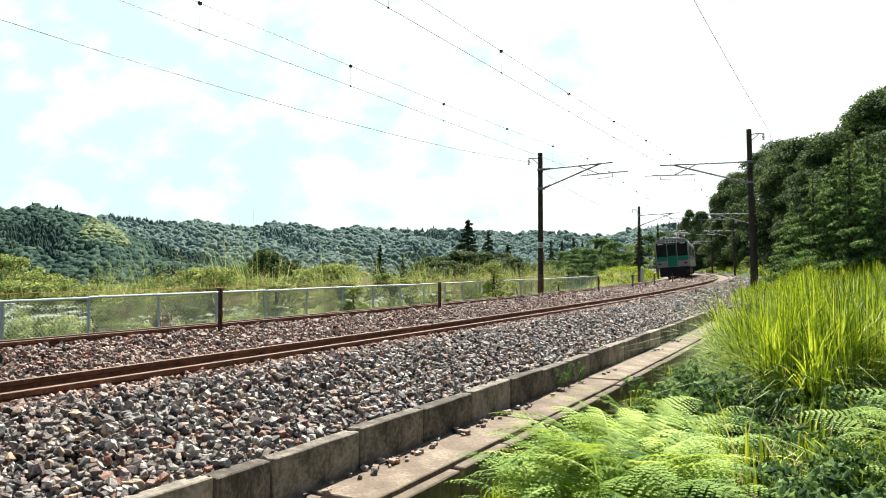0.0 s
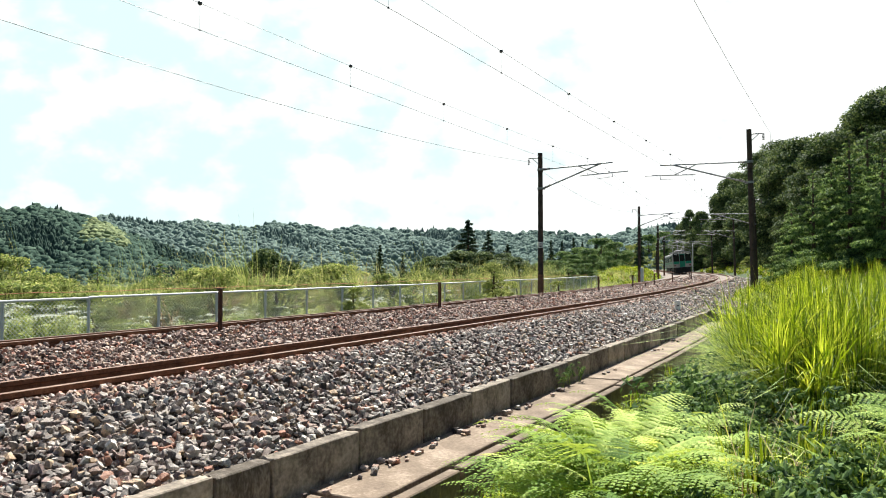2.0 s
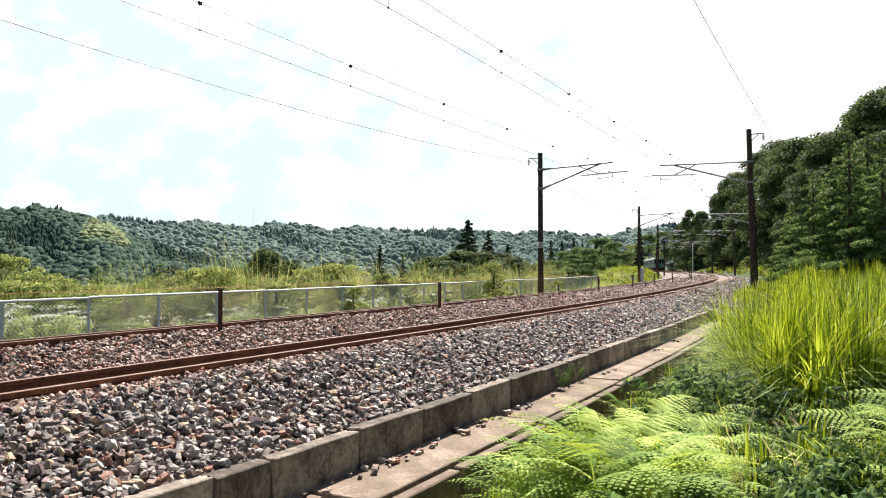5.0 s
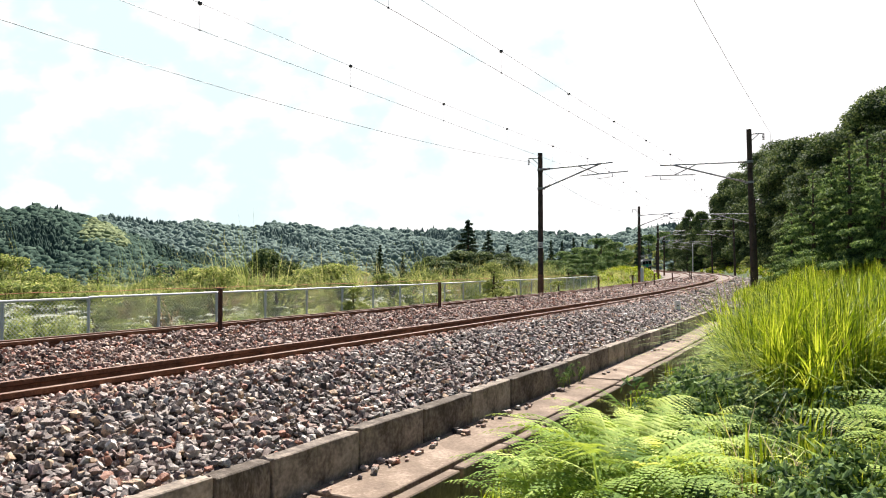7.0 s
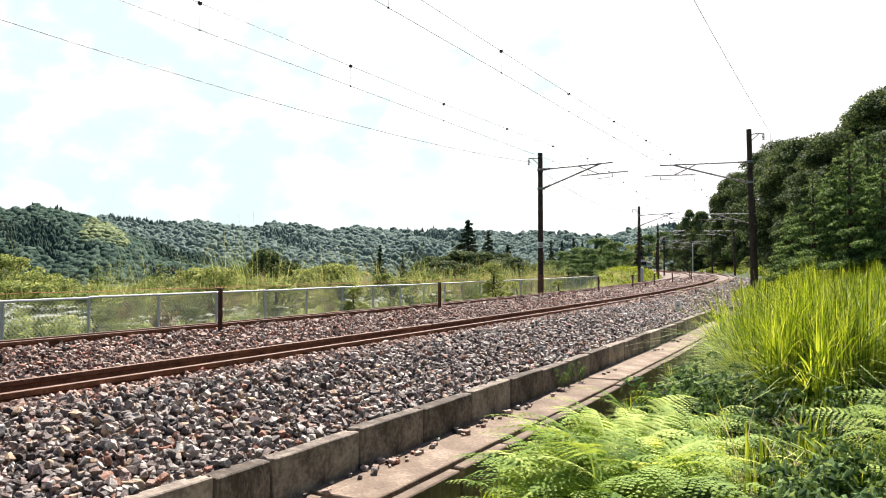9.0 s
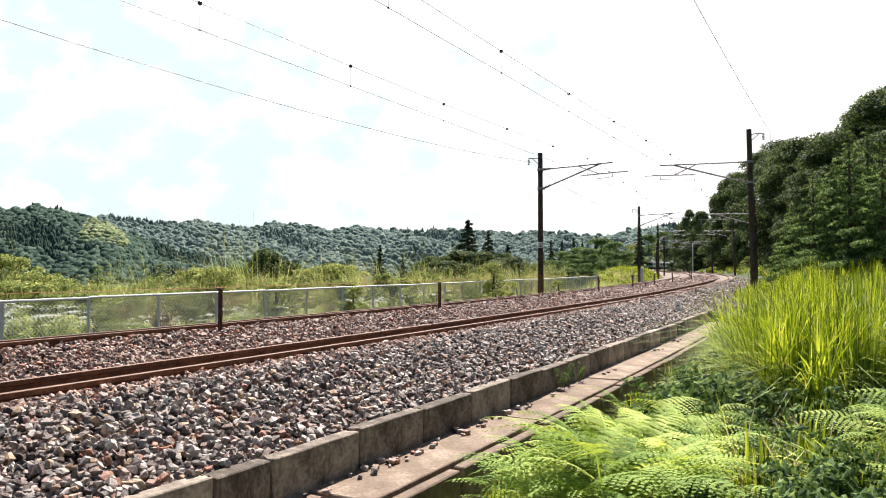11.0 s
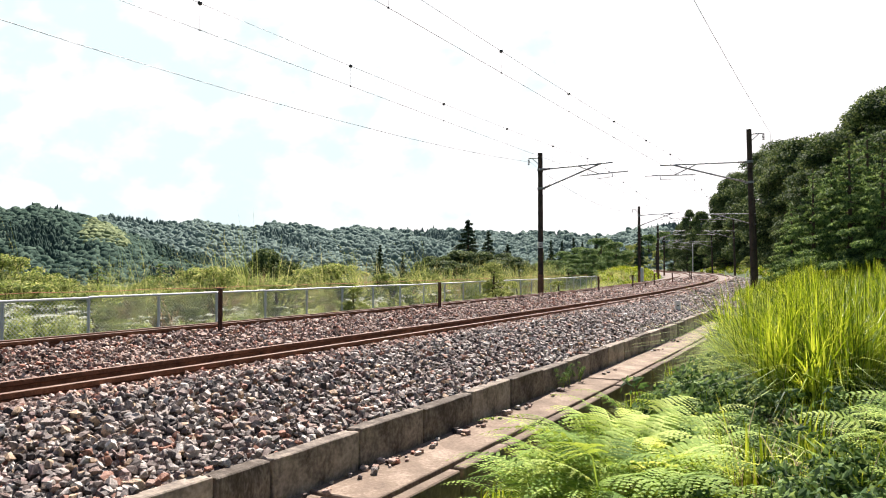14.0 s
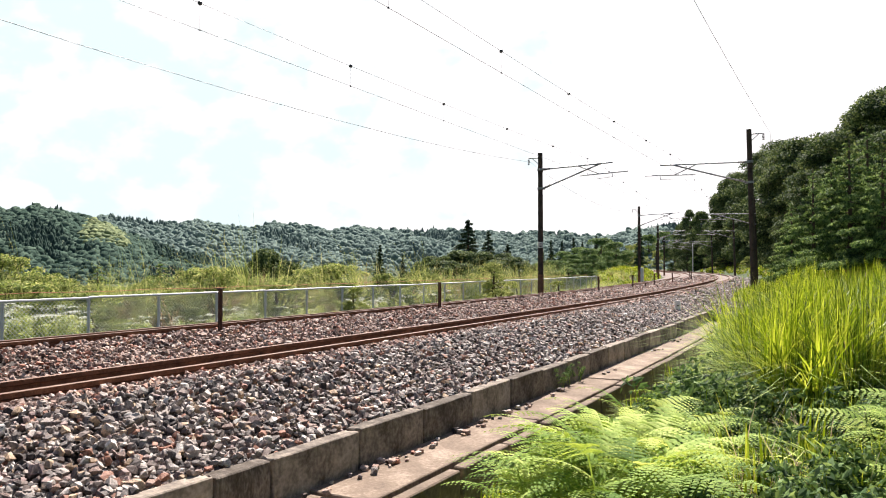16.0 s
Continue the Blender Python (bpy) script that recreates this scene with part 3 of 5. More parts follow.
def build_fence():
    bay, hgt = 1.75, 1.05
    d = -4.05
    START = FENCE_POST - 5 * bay
    fence = thing("chain_link_fence", at(0, d, -0.7), "low galvanised chain-link fence running along the track", "fence")
    base = Matrix.Translation(at(0, d, -0.7)).inverted()
    bm = bmesh.new()
    rod(bm, (0, 0, -0.1), (0, 0, hgt), 0.03, sides=8)
    for zz in (0.36, 0.98):
        rod(bm, (0, 0, zz), (0, 0, zz + 0.03), 0.038, sides=8)
    p_mesh = bpy.data.meshes.new("post")
    bm.to_mesh(p_mesh), bm.free()
    p_mesh.materials.append(GALV)
    bm = bmesh.new()
    rod(bm, (0, 0, hgt + 0.02), (0, bay, hgt + 0.02), 0.026, sides=8)
    t_mesh = bpy.data.meshes.new("top_rail")
    bm.to_mesh(t_mesh), bm.free()
    t_mesh.materials.append(GALV)
    vs, fs = [], []
    step, w = 0.085, 0.003
    lo, hi = 0.03, hgt
    for sgn in (1, -1):
        for k in range(int((bay + hi - lo) / step) + 1):
            c = k * step - (hi - lo)
            y0, y1 = max(0.0, c), min(bay, c + hi - lo)
            if y1 - y0 < 0.02:
                continue
            pts = []
            for y in (y0, y1):
                z = lo + (y - c)
                yy = y if sgn > 0 else bay - y
                pts.append((yy, z))
            (ya, za), (yb, zb) = pts
            i = len(vs)
            o = 0.003 * sgn
            vs += [(o, ya - w, za + w * sgn), (o, ya + w, za - w * sgn), (o, yb + w, zb - w * sgn), (o, yb - w, zb + w * sgn)]
            vs += [(o + 0.003, ya, za), (o + 0.003, yb, zb)]
            fs += [(i, i + 1, i + 2, i + 3), (i + 1, i + 4, i + 5, i + 2), (i + 4, i, i + 3, i + 5)]
    first = from_arrays("mesh_panel", vs, fs, MESHWIRE, fence)
    r = random.Random(2)
    end_s = next(s for s in np.arange(10, 60, 0.02) if at(s, d)[0] > 0.2105 * at(s, d)[1])
    n = int(round((end_s - START) / bay)) + 1
    for k in range(n):
        s = START + k * bay
        a, b = Vector(at(s, d)), Vector(at(s + bay, d))
        ang = math.atan2(b.y - a.y, b.x - a.x) - math.pi / 2
        m = base @ Matrix.Translation((a.x, a.y, -0.7 + r.uniform(-0.01, 0.01))) @ Matrix.Rotation(ang, 4, "Z")
        for nm, ms in (("post", p_mesh),) if k == n - 1 else (("post", p_mesh), ("top_rail", t_mesh), ("mesh_panel", first.data)):
            if nm == "mesh_panel" and k == 0:
                first.matrix_basis = m
                continue
            o = new(nm, ms)
            o.parent = fence
            o.matrix_basis = m
    bm = bmesh.new()
    pts = [at(-9.3 + k * 0.9, d - 0.15, -0.7 + 1.19 + 0.012 * math.sin(k * 1.9)) for k in range(60)]
    for a, b in zip(pts[:-1], pts[1:]):
        rod(bm, base @ Vector(a), base @ Vector(b), 0.006, sides=4)
    part("strand", bm, RUSTWIRE, fence, "rusty orange wire strand above the fence")


build_fence()


# ---------------------------------------------------------------- brown marker posts between the tracks
def build_posts():
    proto = None
    for (x, yy, hh) in ((-3.33, 11.0, 0.66), (-0.08, 17.5, 0.62), (6.35, 30.0, 0.60), (8.85, 34.3, 0.62), (11.5, 40.0, 0.62), (15.3, 49.0, 0.6), (19.6, 58, 0.6), (10.2, 37, 0.22), (23.5, 70, 0.6)):
        m = Matrix.Translation((x, yy, 0.0)) @ Matrix.Rotation(-0.4, 4, "Z")
        if proto is None:
            proto = thing("marker_post", (x, yy, 0.0), "short rusty brown steel post standing in the ballast", "post", "posts between the tracks", -0.4)
            bm = bmesh.new()
            box(bm, -0.038, 0.038, -0.008, 0.008, -0.25, 0.66, 0.002)
            box(bm, -0.008, 0.008, -0.04, 0.04, -0.25, 0.66, 0.002)
            part("shaft", bm, POST, proto)
            bm = bmesh.new()
            box(bm, -0.045, 0.045, -0.045, 0.045, 0.655, 0.675, 0.004)
            part("cap", bm, POST, proto)
        else:
            o = copy_thing(proto, m @ Matrix.Diagonal((1, 1, hh / 0.66, 1)))


build_posts()


# ---------------------------------------------------------------- plants: leaf clouds, blades, fronds
def leaf_cloud(rng, centres, radii, n, size, droop=0.0, out=0.6):
    """Small bent leaves on the shells of many clumps, as quads."""
    centres, radii = np.asarray(centres, float), np.asarray(radii, float)
    if radii.ndim == 1:
        radii = np.stack([radii, radii, radii * 0.75], -1)
    w = radii.prod(-1) ** (2 / 3)
    k = rng.choice(len(centres), n, p=w / w.sum())
    v = rng.normal(size=(n, 3))
    v /= np.linalg.norm(v, axis=1, keepdims=True)
    v[:, 2] = np.where(v[:, 2] < -0.35, -v[:, 2], v[:, 2])
    p = centres[k] + v * radii[k] * rng.uniform(0.62, 1.08, (n, 1))
    nrm = v * out + rng.normal(size=(n, 3)) * 0.6 + np.array([0, 0, 0.35])
    nrm /= np.linalg.norm(nrm, axis=1, keepdims=True)
    a = np.cross(nrm, rng.normal(size=(n, 3)))
    a /= np.linalg.norm(a, axis=1, keepdims=True)
    a[:, 2] -= droop
    b = np.cross(nrm, a)
    ln = (size * rng.uniform(0.6, 1.35, n))[:, None]
    q = np.stack([p - a * ln, p + b * ln * 0.48 - nrm * ln * 0.12, p + a * ln, p - b * ln * 0.48 - nrm * ln * 0.12], 1)
    return q.reshape(-1, 3), np.arange(n * 4).reshape(-1, 4)


def limbs(bm, rng, base, top, r, ends):
    rod(bm, base, top, r, r * 0.35, 9)
    base, top = Vector(base), Vector(top)
    for e in ends:
        t = rng.uniform(0.35, 0.9)
        a = base.lerp(top, t)
        rod(bm, a, e, r * 0.4 * (1.1 - t), r * 0.08, 5)


def broadleaf(name, seed, h, spread, leaves, size, material, label, category="tree", low=0.25, clumps=26, cr=(0.09, 0.17)):
    rng = np.random.default_rng(seed)
    t = thing(name, (0, 0, 0), label, category)
    c, r = [], []
    for k in range(clumps):
        z = rng.uniform(low, 0.92)
        a = rng.uniform(0, 6.283)
        w = spread * math.sin(min(1.0, (1.02 - z) / 0.55) * 1.57) * rng.uniform(0.35, 0.95)
        c.append((math.cos(a) * w, math.sin(a) * w, z * h))
        r.append(h * rng.uniform(*cr))
    c.append((0, 0, h * 0.88))
    r.append(h * 0.12)
    bm = bmesh.new()
    limbs(bm, rng, (0, 0, -0.5), (rng.normal() * 0.2, rng.normal() * 0.2, h * 0.8), h * 0.028 + 0.03, c[:12])
    part("trunk", bm, BARK, t)
    v, f = leaf_cloud(rng, c, r, leaves, size)
    from_arrays("crown", v, f, material, t)
    return t


def conifer(name, seed, h, spread, leaves, size, material, label):
    """Whorls of drooping branches, narrowing to the tip."""
    rng = np.random.default_rng(seed)
    t = thing(name, (0, 0, 0), label, "tree")
    bm = bmesh.new()
    rod(bm, (0, 0, -0.5), (0, 0, h), h * 0.018 + 0.03, 0.02, 8)
    c, r = [], []
    n = 46
    for k in range(n):
        z = 0.1 + 0.88 * (k + 0.5) / n
        a = k * 2.4 + rng.uniform(-0.4, 0.4)
        w = spread * (1.02 - z) ** 0.75 * rng.uniform(0.6, 1.05)
        tip = (math.cos(a) * w, math.sin(a) * w, z * h - w * 0.22)
        rod(bm, (0, 0, z * h), tip, 0.035, 0.008, 4)
        for q in (0.45, 0.75, 1.0):
            c.append((tip[0] * q, tip[1] * q, z * h - w * 0.22 * q))
            r.append((max(0.12, w * 0.30), max(0.12, w * 0.30), max(0.08, w * 0.14)))
    part("trunk", bm, BARK, t)
    v, f = leaf_cloud(rng, c, r, leaves, size, droop=0.35, out=0.3)
    from_arrays("crown", v, f, material, t)
    return t


def put(proto, rows, rng, label=None, skip_first=True):
    """The first row places the tree itself, the rest copies: x, y, top height above the eye's zero, width."""
    for i, (x, y, top, wide) in enumerate(rows):
        z = float(ground_z(np.array([x]), np.array([y]))[0])
        h = proto["h"]
        k = max(0.2, (top - z) / h)
        m = Matrix.Translation((x, y, z)) @ Matrix.Rotation(rng.uniform(0, 6.28), 4, "Z") @ Matrix.Diagonal((k * wide, k * wide, k, 1))
        if i == 0:
            proto.matrix_basis = m
        else:
            o = copy_thing(proto, Matrix())
            o.matrix_basis = m


def ray_rows(*rows):
    """Bearing (metres to the right for each metre ahead), metres ahead, rise (metres up for each metre ahead), width."""
    return [(b * y, y, EYE[2] + r * y, w) for b, y, r, w in rows]


R_ = np.random.default_rng(21)

# wood on the bank beside the nearer track
bl = [broadleaf("broadleaf_tree", 31 + k, 10.0, 3.6, 32000, 0.10, LEAF_DARK, "tall dense dark green broadleaf tree on the wooded bank", clumps=56, low=0.03, cr=(0.06, 0.125)) for k in range(3)]
for t in bl:
    t["h"] = 10.0
    t["group"] = "trees of the wooded bank"
put(bl[0], ray_rows((0.6, 50, 0.246, 1.1), (0.535, 60, 0.178, 1.1), (0.462, 122, 0.165, 1), (0.432, 145, 0.138, 0.9), (0.412, 160, 0.112, 0.8), (0.5, 58, 0.1, 1.2), (0.43, 132, 0.09, 1.2), (0.66, 44, 0.26, 1.1), (0.352, 190, 0.078, 0.6), (0.345, 196, 0.07, 0.6), (0.47, 157, 0.175, 1.1)), R_)
put(bl[1], ray_rows((0.575, 56, 0.218, 1), (0.492, 68, 0.176, 1.1), (0.435, 132, 0.158, 1), (0.418, 152, 0.125, 0.8), (0.55, 52, 0.12, 1.2), (0.43, 142, 0.07, 1.1), (0.63, 58, 0.25, 1.2), (0.338, 202, 0.079, 0.6), (0.405, 172, 0.085, 0.8), (0.69, 52, 0.28, 1), (0.6, 64, 0.23, 1.2)), R_)
put(bl[2], ray_rows((0.385, 152, 0.112, 0.75), (0.398, 150, 0.135, 0.75), (0.378, 158, 0.08, 0.8), (0.333, 192, 0.04, 0.9), (0.347, 188, 0.035, 0.9), (0.358, 184, 0.05, 0.8), (0.368, 180, 0.03, 0.9), (0.374, 165, 0.05, 0.8), (0.315, 215, 0.03, 0.8), (0.555, 62, 0.2, 1.1), (0.477, 70, 0.172, 1), (0.442, 139, 0.15, 0.9), (0.48, 64, 0.08, 1.2), (0.59, 46, 0.13, 1), (0.41, 158, 0.06, 0.9), (0.328, 204, 0.066, 0.6), (0.4, 178, 0.07, 0.8), (0.52, 70, 0.19, 1.2), (0.43, 157, 0.14, 1.2)), R_)
cf = conifer("conifer_tree", 61, 8.0, 2.6, 34000, 0.07, LEAF_MID, "layered mid-green conifer with drooping branches at the wood's edge")
cf["h"] = 8.0
put(cf, ray_rows((0.555, 27, 0.175, 1.1), (0.505, 33, 0.135, 1.0), (0.60, 25, 0.16, 1.1), (0.53, 36, 0.145, 1.0), (0.475, 40, 0.09, 1.0), (0.64, 31, 0.20, 1.0), (0.58, 33, 0.19, 1.0), (-0.62, 40, 0.012, 1.3), (-0.47, 44, 0.004, 1.2), (-0.385, 42, 0.008, 1.4), (-0.36, 46, 0.002, 1.3), (-0.54, 36, -0.004, 1.3), (-0.21, 50, 0.0, 1.2), (-0.12, 56, -0.002, 1.3), (-0.58, 46, 0.006, 1.3), (0.0, 60, -0.004, 1.2)), R_)
mid = broadleaf("broadleaf_tree", 71, 6.0, 2.7, 26000, 0.085, LEAF_MID, "bushy mid-green broadleaf tree standing by the line", clumps=44, low=0.02, cr=(0.09, 0.17))
mid["h"] = 6.0
put(mid, ray_rows((0.20, 105, 0.026, 1.3), (0.235, 118, 0.035, 1.3), (0.165, 112, 0.022, 1.3), (0.215, 128, 0.040, 1.3), (0.226, 140, 0.034, 1.1), (0.185, 140, 0.028, 1.2), (0.145, 125, 0.010, 1.2),
                  (0.13, 100, 0.006, 1.3), (0.155, 96, 0.01, 1.3), (0.175, 104, 0.018, 1.3), (0.195, 112, 0.026, 1.3), (0.225, 108, 0.022, 1.2), (0.36, 185, 0.020, 1.0), (0.38, 160, 0.018, 1.0), (0.41, 140, 0.016, 1.0), (0.342, 185, 0.015, 1.0), (0.17, 68, 0.0, 1.3), (0.195, 72, 0.006, 1.3), (0.215, 78, 0.008, 1.2), (0.155, 66, -0.004, 1.2), (0.225, 88, 0.016, 1.2), (0.18, 82, 0.012, 1.3), (0.205, 92, 0.018, 1.2), (0.14, 74, 0.0, 1.3), (0.30, 440, 0.05, 0.7), (0.28, 450, 0.045, 0.7), (0.32, 430, 0.048, 0.7), (0.305, 430, 0.03, 0.8)), R_)
cedar = conifer("cedar_tree", 81, 12.0, 2.3, 24000, 0.18, CEDAR, "dark narrow cedar tree rising above the valley scrub")
cedar["h"] = 12.0
put(cedar, ray_rows((0.0345, 110, 0.066, 1.7), (0.062, 112, 0.050, 1.4), (0.088, 108, 0.032, 1.7), (-0.086, 100, 0.032, 0.9), (-0.055, 100, 0.018, 0.8), (0.147, 220, 0.038, 1.0), (0.162, 225, 0.036, 1.0), (0.178, 220, 0.041, 1.0), (0.19, 230, 0.036, 0.9), (0.209, 215, 0.044, 0.9), (0.222, 225, 0.038, 0.9), (0.135, 230, 0.028, 1.0), (0.268, 300, 0.058, 0.9), (-0.205, 90, 0.008, 0.8)), R_)
dk = broadleaf("broadleaf_tree", 91, 5.0, 2.2, 20000, 0.072, LEAF_DARK, "rounded dark green tree among the valley scrub", clumps=46, low=0.04, cr=(0.06, 0.12))
dk["h"] = 5.0
put(dk, ray_rows((-0.242, 46, 0.030, 1.0), (-0.285, 44, 0.005, 1.0), (-0.225, 48, 0.0, 0.9), (-0.50, 30, -0.028, 0.8), (0.02, 72, 0.026, 1.5), (0.055, 74, 0.024, 1.5), (0.085, 76, 0.022, 1.4), (-0.015, 74, 0.018, 1.5), (0.07, 70, 0.012, 1.5), (0.1, 74, 0.016, 1.4), (0.0, 70, 0.012, 1.5), (0.105, 78, 0.008, 1.2), (0.04, 66, 0.0, 1.1), (0.125, 80, 0.004, 1.2), (-0.03, 70, 0.006, 1.0)), R_)
yel = broadleaf("scrub_bush", 101, 3.0, 1.7, 9500, 0.044, LEAF_YEL, "loose yellow-green scrub bush in the overgrown valley field", "bush", clumps=60, low=0.04, cr=(0.045, 0.11))
yel["h"] = 3.0
rows = []
q = random.Random(8)
for k in range(44):
    b = -0.64 + 0.80 * (k + q.random()) / 44
    y = q.uniform(22, 58)
    rows.append((b, y, (q.uniform(-0.004, 0.014) if q.random() < 0.2 else q.uniform(-0.034, -0.012)) + (0.012 if b < -0.52 else 0), q.uniform(0.8, 1.5)))
rows += [(0.255, 400, 0.032, 0.7), (0.264, 405, 0.034, 0.6), (0.296, 470, 0.03, 0.7), (0.262, 395, 0.02, 0.8), (0.25, 400, 0.022, 0.8), (0.29, 415, 0.024, 0.8), (0.248, 390, 0.02, 0.8), (0.30, 425, 0.014, 0.8)]
put(yel, ray_rows(*rows), R_)
yel2 = broadleaf("scrub_bush", 105, 2.4, 1.4, 7500, 0.043, LEAF_SCRUB, "low green scrub bush on the grassy bank", "bush", clumps=54, low=0.03, cr=(0.05, 0.11))
yel2["h"] = 2.4
rows = []
for k in range(36):
    rows.append((-0.64 + 0.74 * q.random(), q.uniform(30, 56), q.uniform(-0.028, -0.004), q.uniform(0.8, 1.3)))
for k in range(60):
    b = -0.62 + 0.78 * q.random()
    rows.append((b, q.uniform(16.5, 34) * (1.0 + max(0, b + 0.3) * 1.6), q.uniform(-0.055, -0.026), q.uniform(0.8, 1.4)))
for k in range(26):
    y = q.uniform(38, 150)
    rows.append((float(np.interp(y, [38, 70, 110, 150], [0.56, 0.49, 0.43, 0.395])) + q.uniform(-0.01, 0.06), y, q.uniform(0.004, 0.022), q.uniform(0.9, 1.5)))
put(yel2, ray_rows(*rows), R_)


# ---------------------------------------------------------------- far wooded hills
def build_hill(name, seed, bearings, rises, foot_y, crest_y, foot_z, n, size, leafmat, label, conifers=0.25):
    """A ridge whose crest rises by so much for each metre ahead, wooded with many small crowns."""
    rng = np.random.default_rng(seed)
    nb, nr = 90, 14
    b = np.linspace(bearings[0], bearings[-1], nb)

    def fold(bb, u):
        return size * (0.55 * np.sin(bb * 27 + u * 3 + seed) + 0.3 * np.sin(bb * 61 - u * 5)) * 4 * u * (1 - u)

    crest = np.interp(b, bearings, rises)
    v = []
    for i in range(nr + 1):
        u = i / nr
        y = foot_y + (crest_y - foot_y) * u
        z = foot_z + (EYE[2] + crest * crest_y - size * 0.72 - foot_z) * (u ** 0.9) + fold(b, u)
        v.append(np.stack([b * y, np.full(nb, y), z + rng.normal(0, size * 0.25, nb)], -1))
    v.append(np.stack([b * (crest_y * 1.25), np.full(nb, crest_y * 1.25), np.full(nb, foot_z - 5.0)], -1))
    v = np.concatenate(v)
    i, j = np.meshgrid(np.arange(nr + 1), np.arange(nb - 1), indexing="ij")
    f = np.stack([i * nb + j, i * nb + j + 1, (i + 1) * nb + j + 1, (i + 1) * nb + j], -1).reshape(-1, 4)
    hill = from_arrays(name, v, f, HILL_SOIL, even=True)
    tagged(hill, label, "hill", kind="structure")
    # crowns
    n = int(n * 1.5)
    u = rng.uniform(0, 1, n) ** 0.75
    bb = rng.uniform(bearings[0], bearings[-1], n)
    y = foot_y + (crest_y - foot_y) * u
    z = foot_z + (EYE[2] + np.interp(bb, bearings, rises) * crest_y - size * 0.72 - foot_z) * u ** 0.9 + fold(bb, u)
    ico = bmesh.new()
    bmesh.ops.create_icosphere(ico, subdivisions=2, radius=1.0)
    ico.verts.index_update()
    iv = np.array([tuple(w.co) for w in ico.verts])
    fi = np.array([[w.index for w in g.verts] for g in ico.faces])
    ico.free()
    shapes = []
    for k in range(24):
        lump = np.ones(len(iv))
        for c in rng.normal(size=(9, 3)):
            c /= np.linalg.norm(c)
            lump += rng.uniform(0.10, 0.34) * np.clip((iv @ c - 0.62) / 0.38, 0, 1)
        shapes.append(iv * (lump * 0.78 + rng.normal(0, 0.12, len(iv)))[:, None])
    shapes = np.array(shapes)
    nv = len(iv)
    sel = rng.integers(0, 24, n)
    patch = np.sin(bb * 31 + seed) + np.sin(u * 9 + bb * 17) + rng.normal(0, 0.4, n)
    con = patch > (1.9 - 4 * conifers)
    r = size * rng.uniform(0.35, 0.95, n)
    q = shapes[sel] * r[:, None, None]
    zz = q[:, :, 2] / r[:, None]
    tall = np.where(con, 1.5, 1.05)[:, None]
    taper = np.where(con[:, None], np.clip(0.62 - 0.48 * zz, 0.06, 1), 1.0)
    q = np.stack([q[:, :, 0] * taper, q[:, :, 1] * taper, q[:, :, 2] * tall], -1)
    q = q + np.stack([bb * y, y, z + r * 0.35], -1)[:, None, :]
    fc = (np.arange(n)[:, None, None] * nv + fi[None]).reshape(-1, 3)
    w = from_arrays("tree_crowns", q, fc, leafmat, hill, "many small dark tree crowns covering the slope", even=True, slots=np.repeat(con.astype(int), len(fi)))
    w["kind"] = "stuff"
    return hill


# Distance haze put into these leaf and cone colours, most in the far pair.
HAZED_LEAF = mat("far broadleaf wood, haze in colour", (0.085, 0.125, 0.113), (0.215, 0.275, 0.235), 0.5, 0.9, bump=0.6, island=0.35, spec=0.02, third=(0.140, 0.192, 0.168), fine=4)
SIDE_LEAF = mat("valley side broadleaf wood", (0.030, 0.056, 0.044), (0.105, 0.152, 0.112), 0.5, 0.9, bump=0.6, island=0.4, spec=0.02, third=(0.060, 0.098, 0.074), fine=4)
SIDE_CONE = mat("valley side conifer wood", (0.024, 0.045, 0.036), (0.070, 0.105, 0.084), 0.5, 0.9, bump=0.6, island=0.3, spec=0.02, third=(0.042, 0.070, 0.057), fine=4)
HAZED_CONE = mat("far conifer wood, haze in colour", (0.062, 0.095, 0.088), (0.125, 0.170, 0.152), 0.5, 0.9, bump=0.6, island=0.3, spec=0.02, third=(0.090, 0.130, 0.118), fine=4)
BAMBOO = mat("bamboo grove", (0.075, 0.11, 0.045), (0.22, 0.26, 0.11), 0.35, 0.9, bump=0, island=0.5, third=(0.135, 0.175, 0.07), fine=5)
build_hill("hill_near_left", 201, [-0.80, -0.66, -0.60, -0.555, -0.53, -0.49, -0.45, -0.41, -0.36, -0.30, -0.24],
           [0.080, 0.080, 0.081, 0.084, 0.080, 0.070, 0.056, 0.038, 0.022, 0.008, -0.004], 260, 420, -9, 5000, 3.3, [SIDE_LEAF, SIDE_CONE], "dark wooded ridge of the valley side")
build_hill("hill_bamboo", 202, [-0.492, -0.475, -0.455, -0.44, -0.43], [0.064, 0.067, 0.060, 0.050, 0.04], 330, 400, 9, 260, 2.6, [BAMBOO, BAMBOO], "pale yellow-green bamboo grove on the ridge", 0.0)
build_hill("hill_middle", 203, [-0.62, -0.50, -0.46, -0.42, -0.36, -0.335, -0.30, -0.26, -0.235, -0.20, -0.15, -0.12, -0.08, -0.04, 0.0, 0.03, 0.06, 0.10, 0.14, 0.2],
           [0.064, 0.066, 0.072, 0.066, 0.060, 0.064, 0.058, 0.054, 0.061, 0.060, 0.050, 0.055, 0.051, 0.050, 0.046, 0.049, 0.048, 0.040, 0.042, 0.03], 480, 900, -10, 6400, 5.0, [HAZED_LEAF, HAZED_CONE], "long forested hills behind the valley", 0.15)
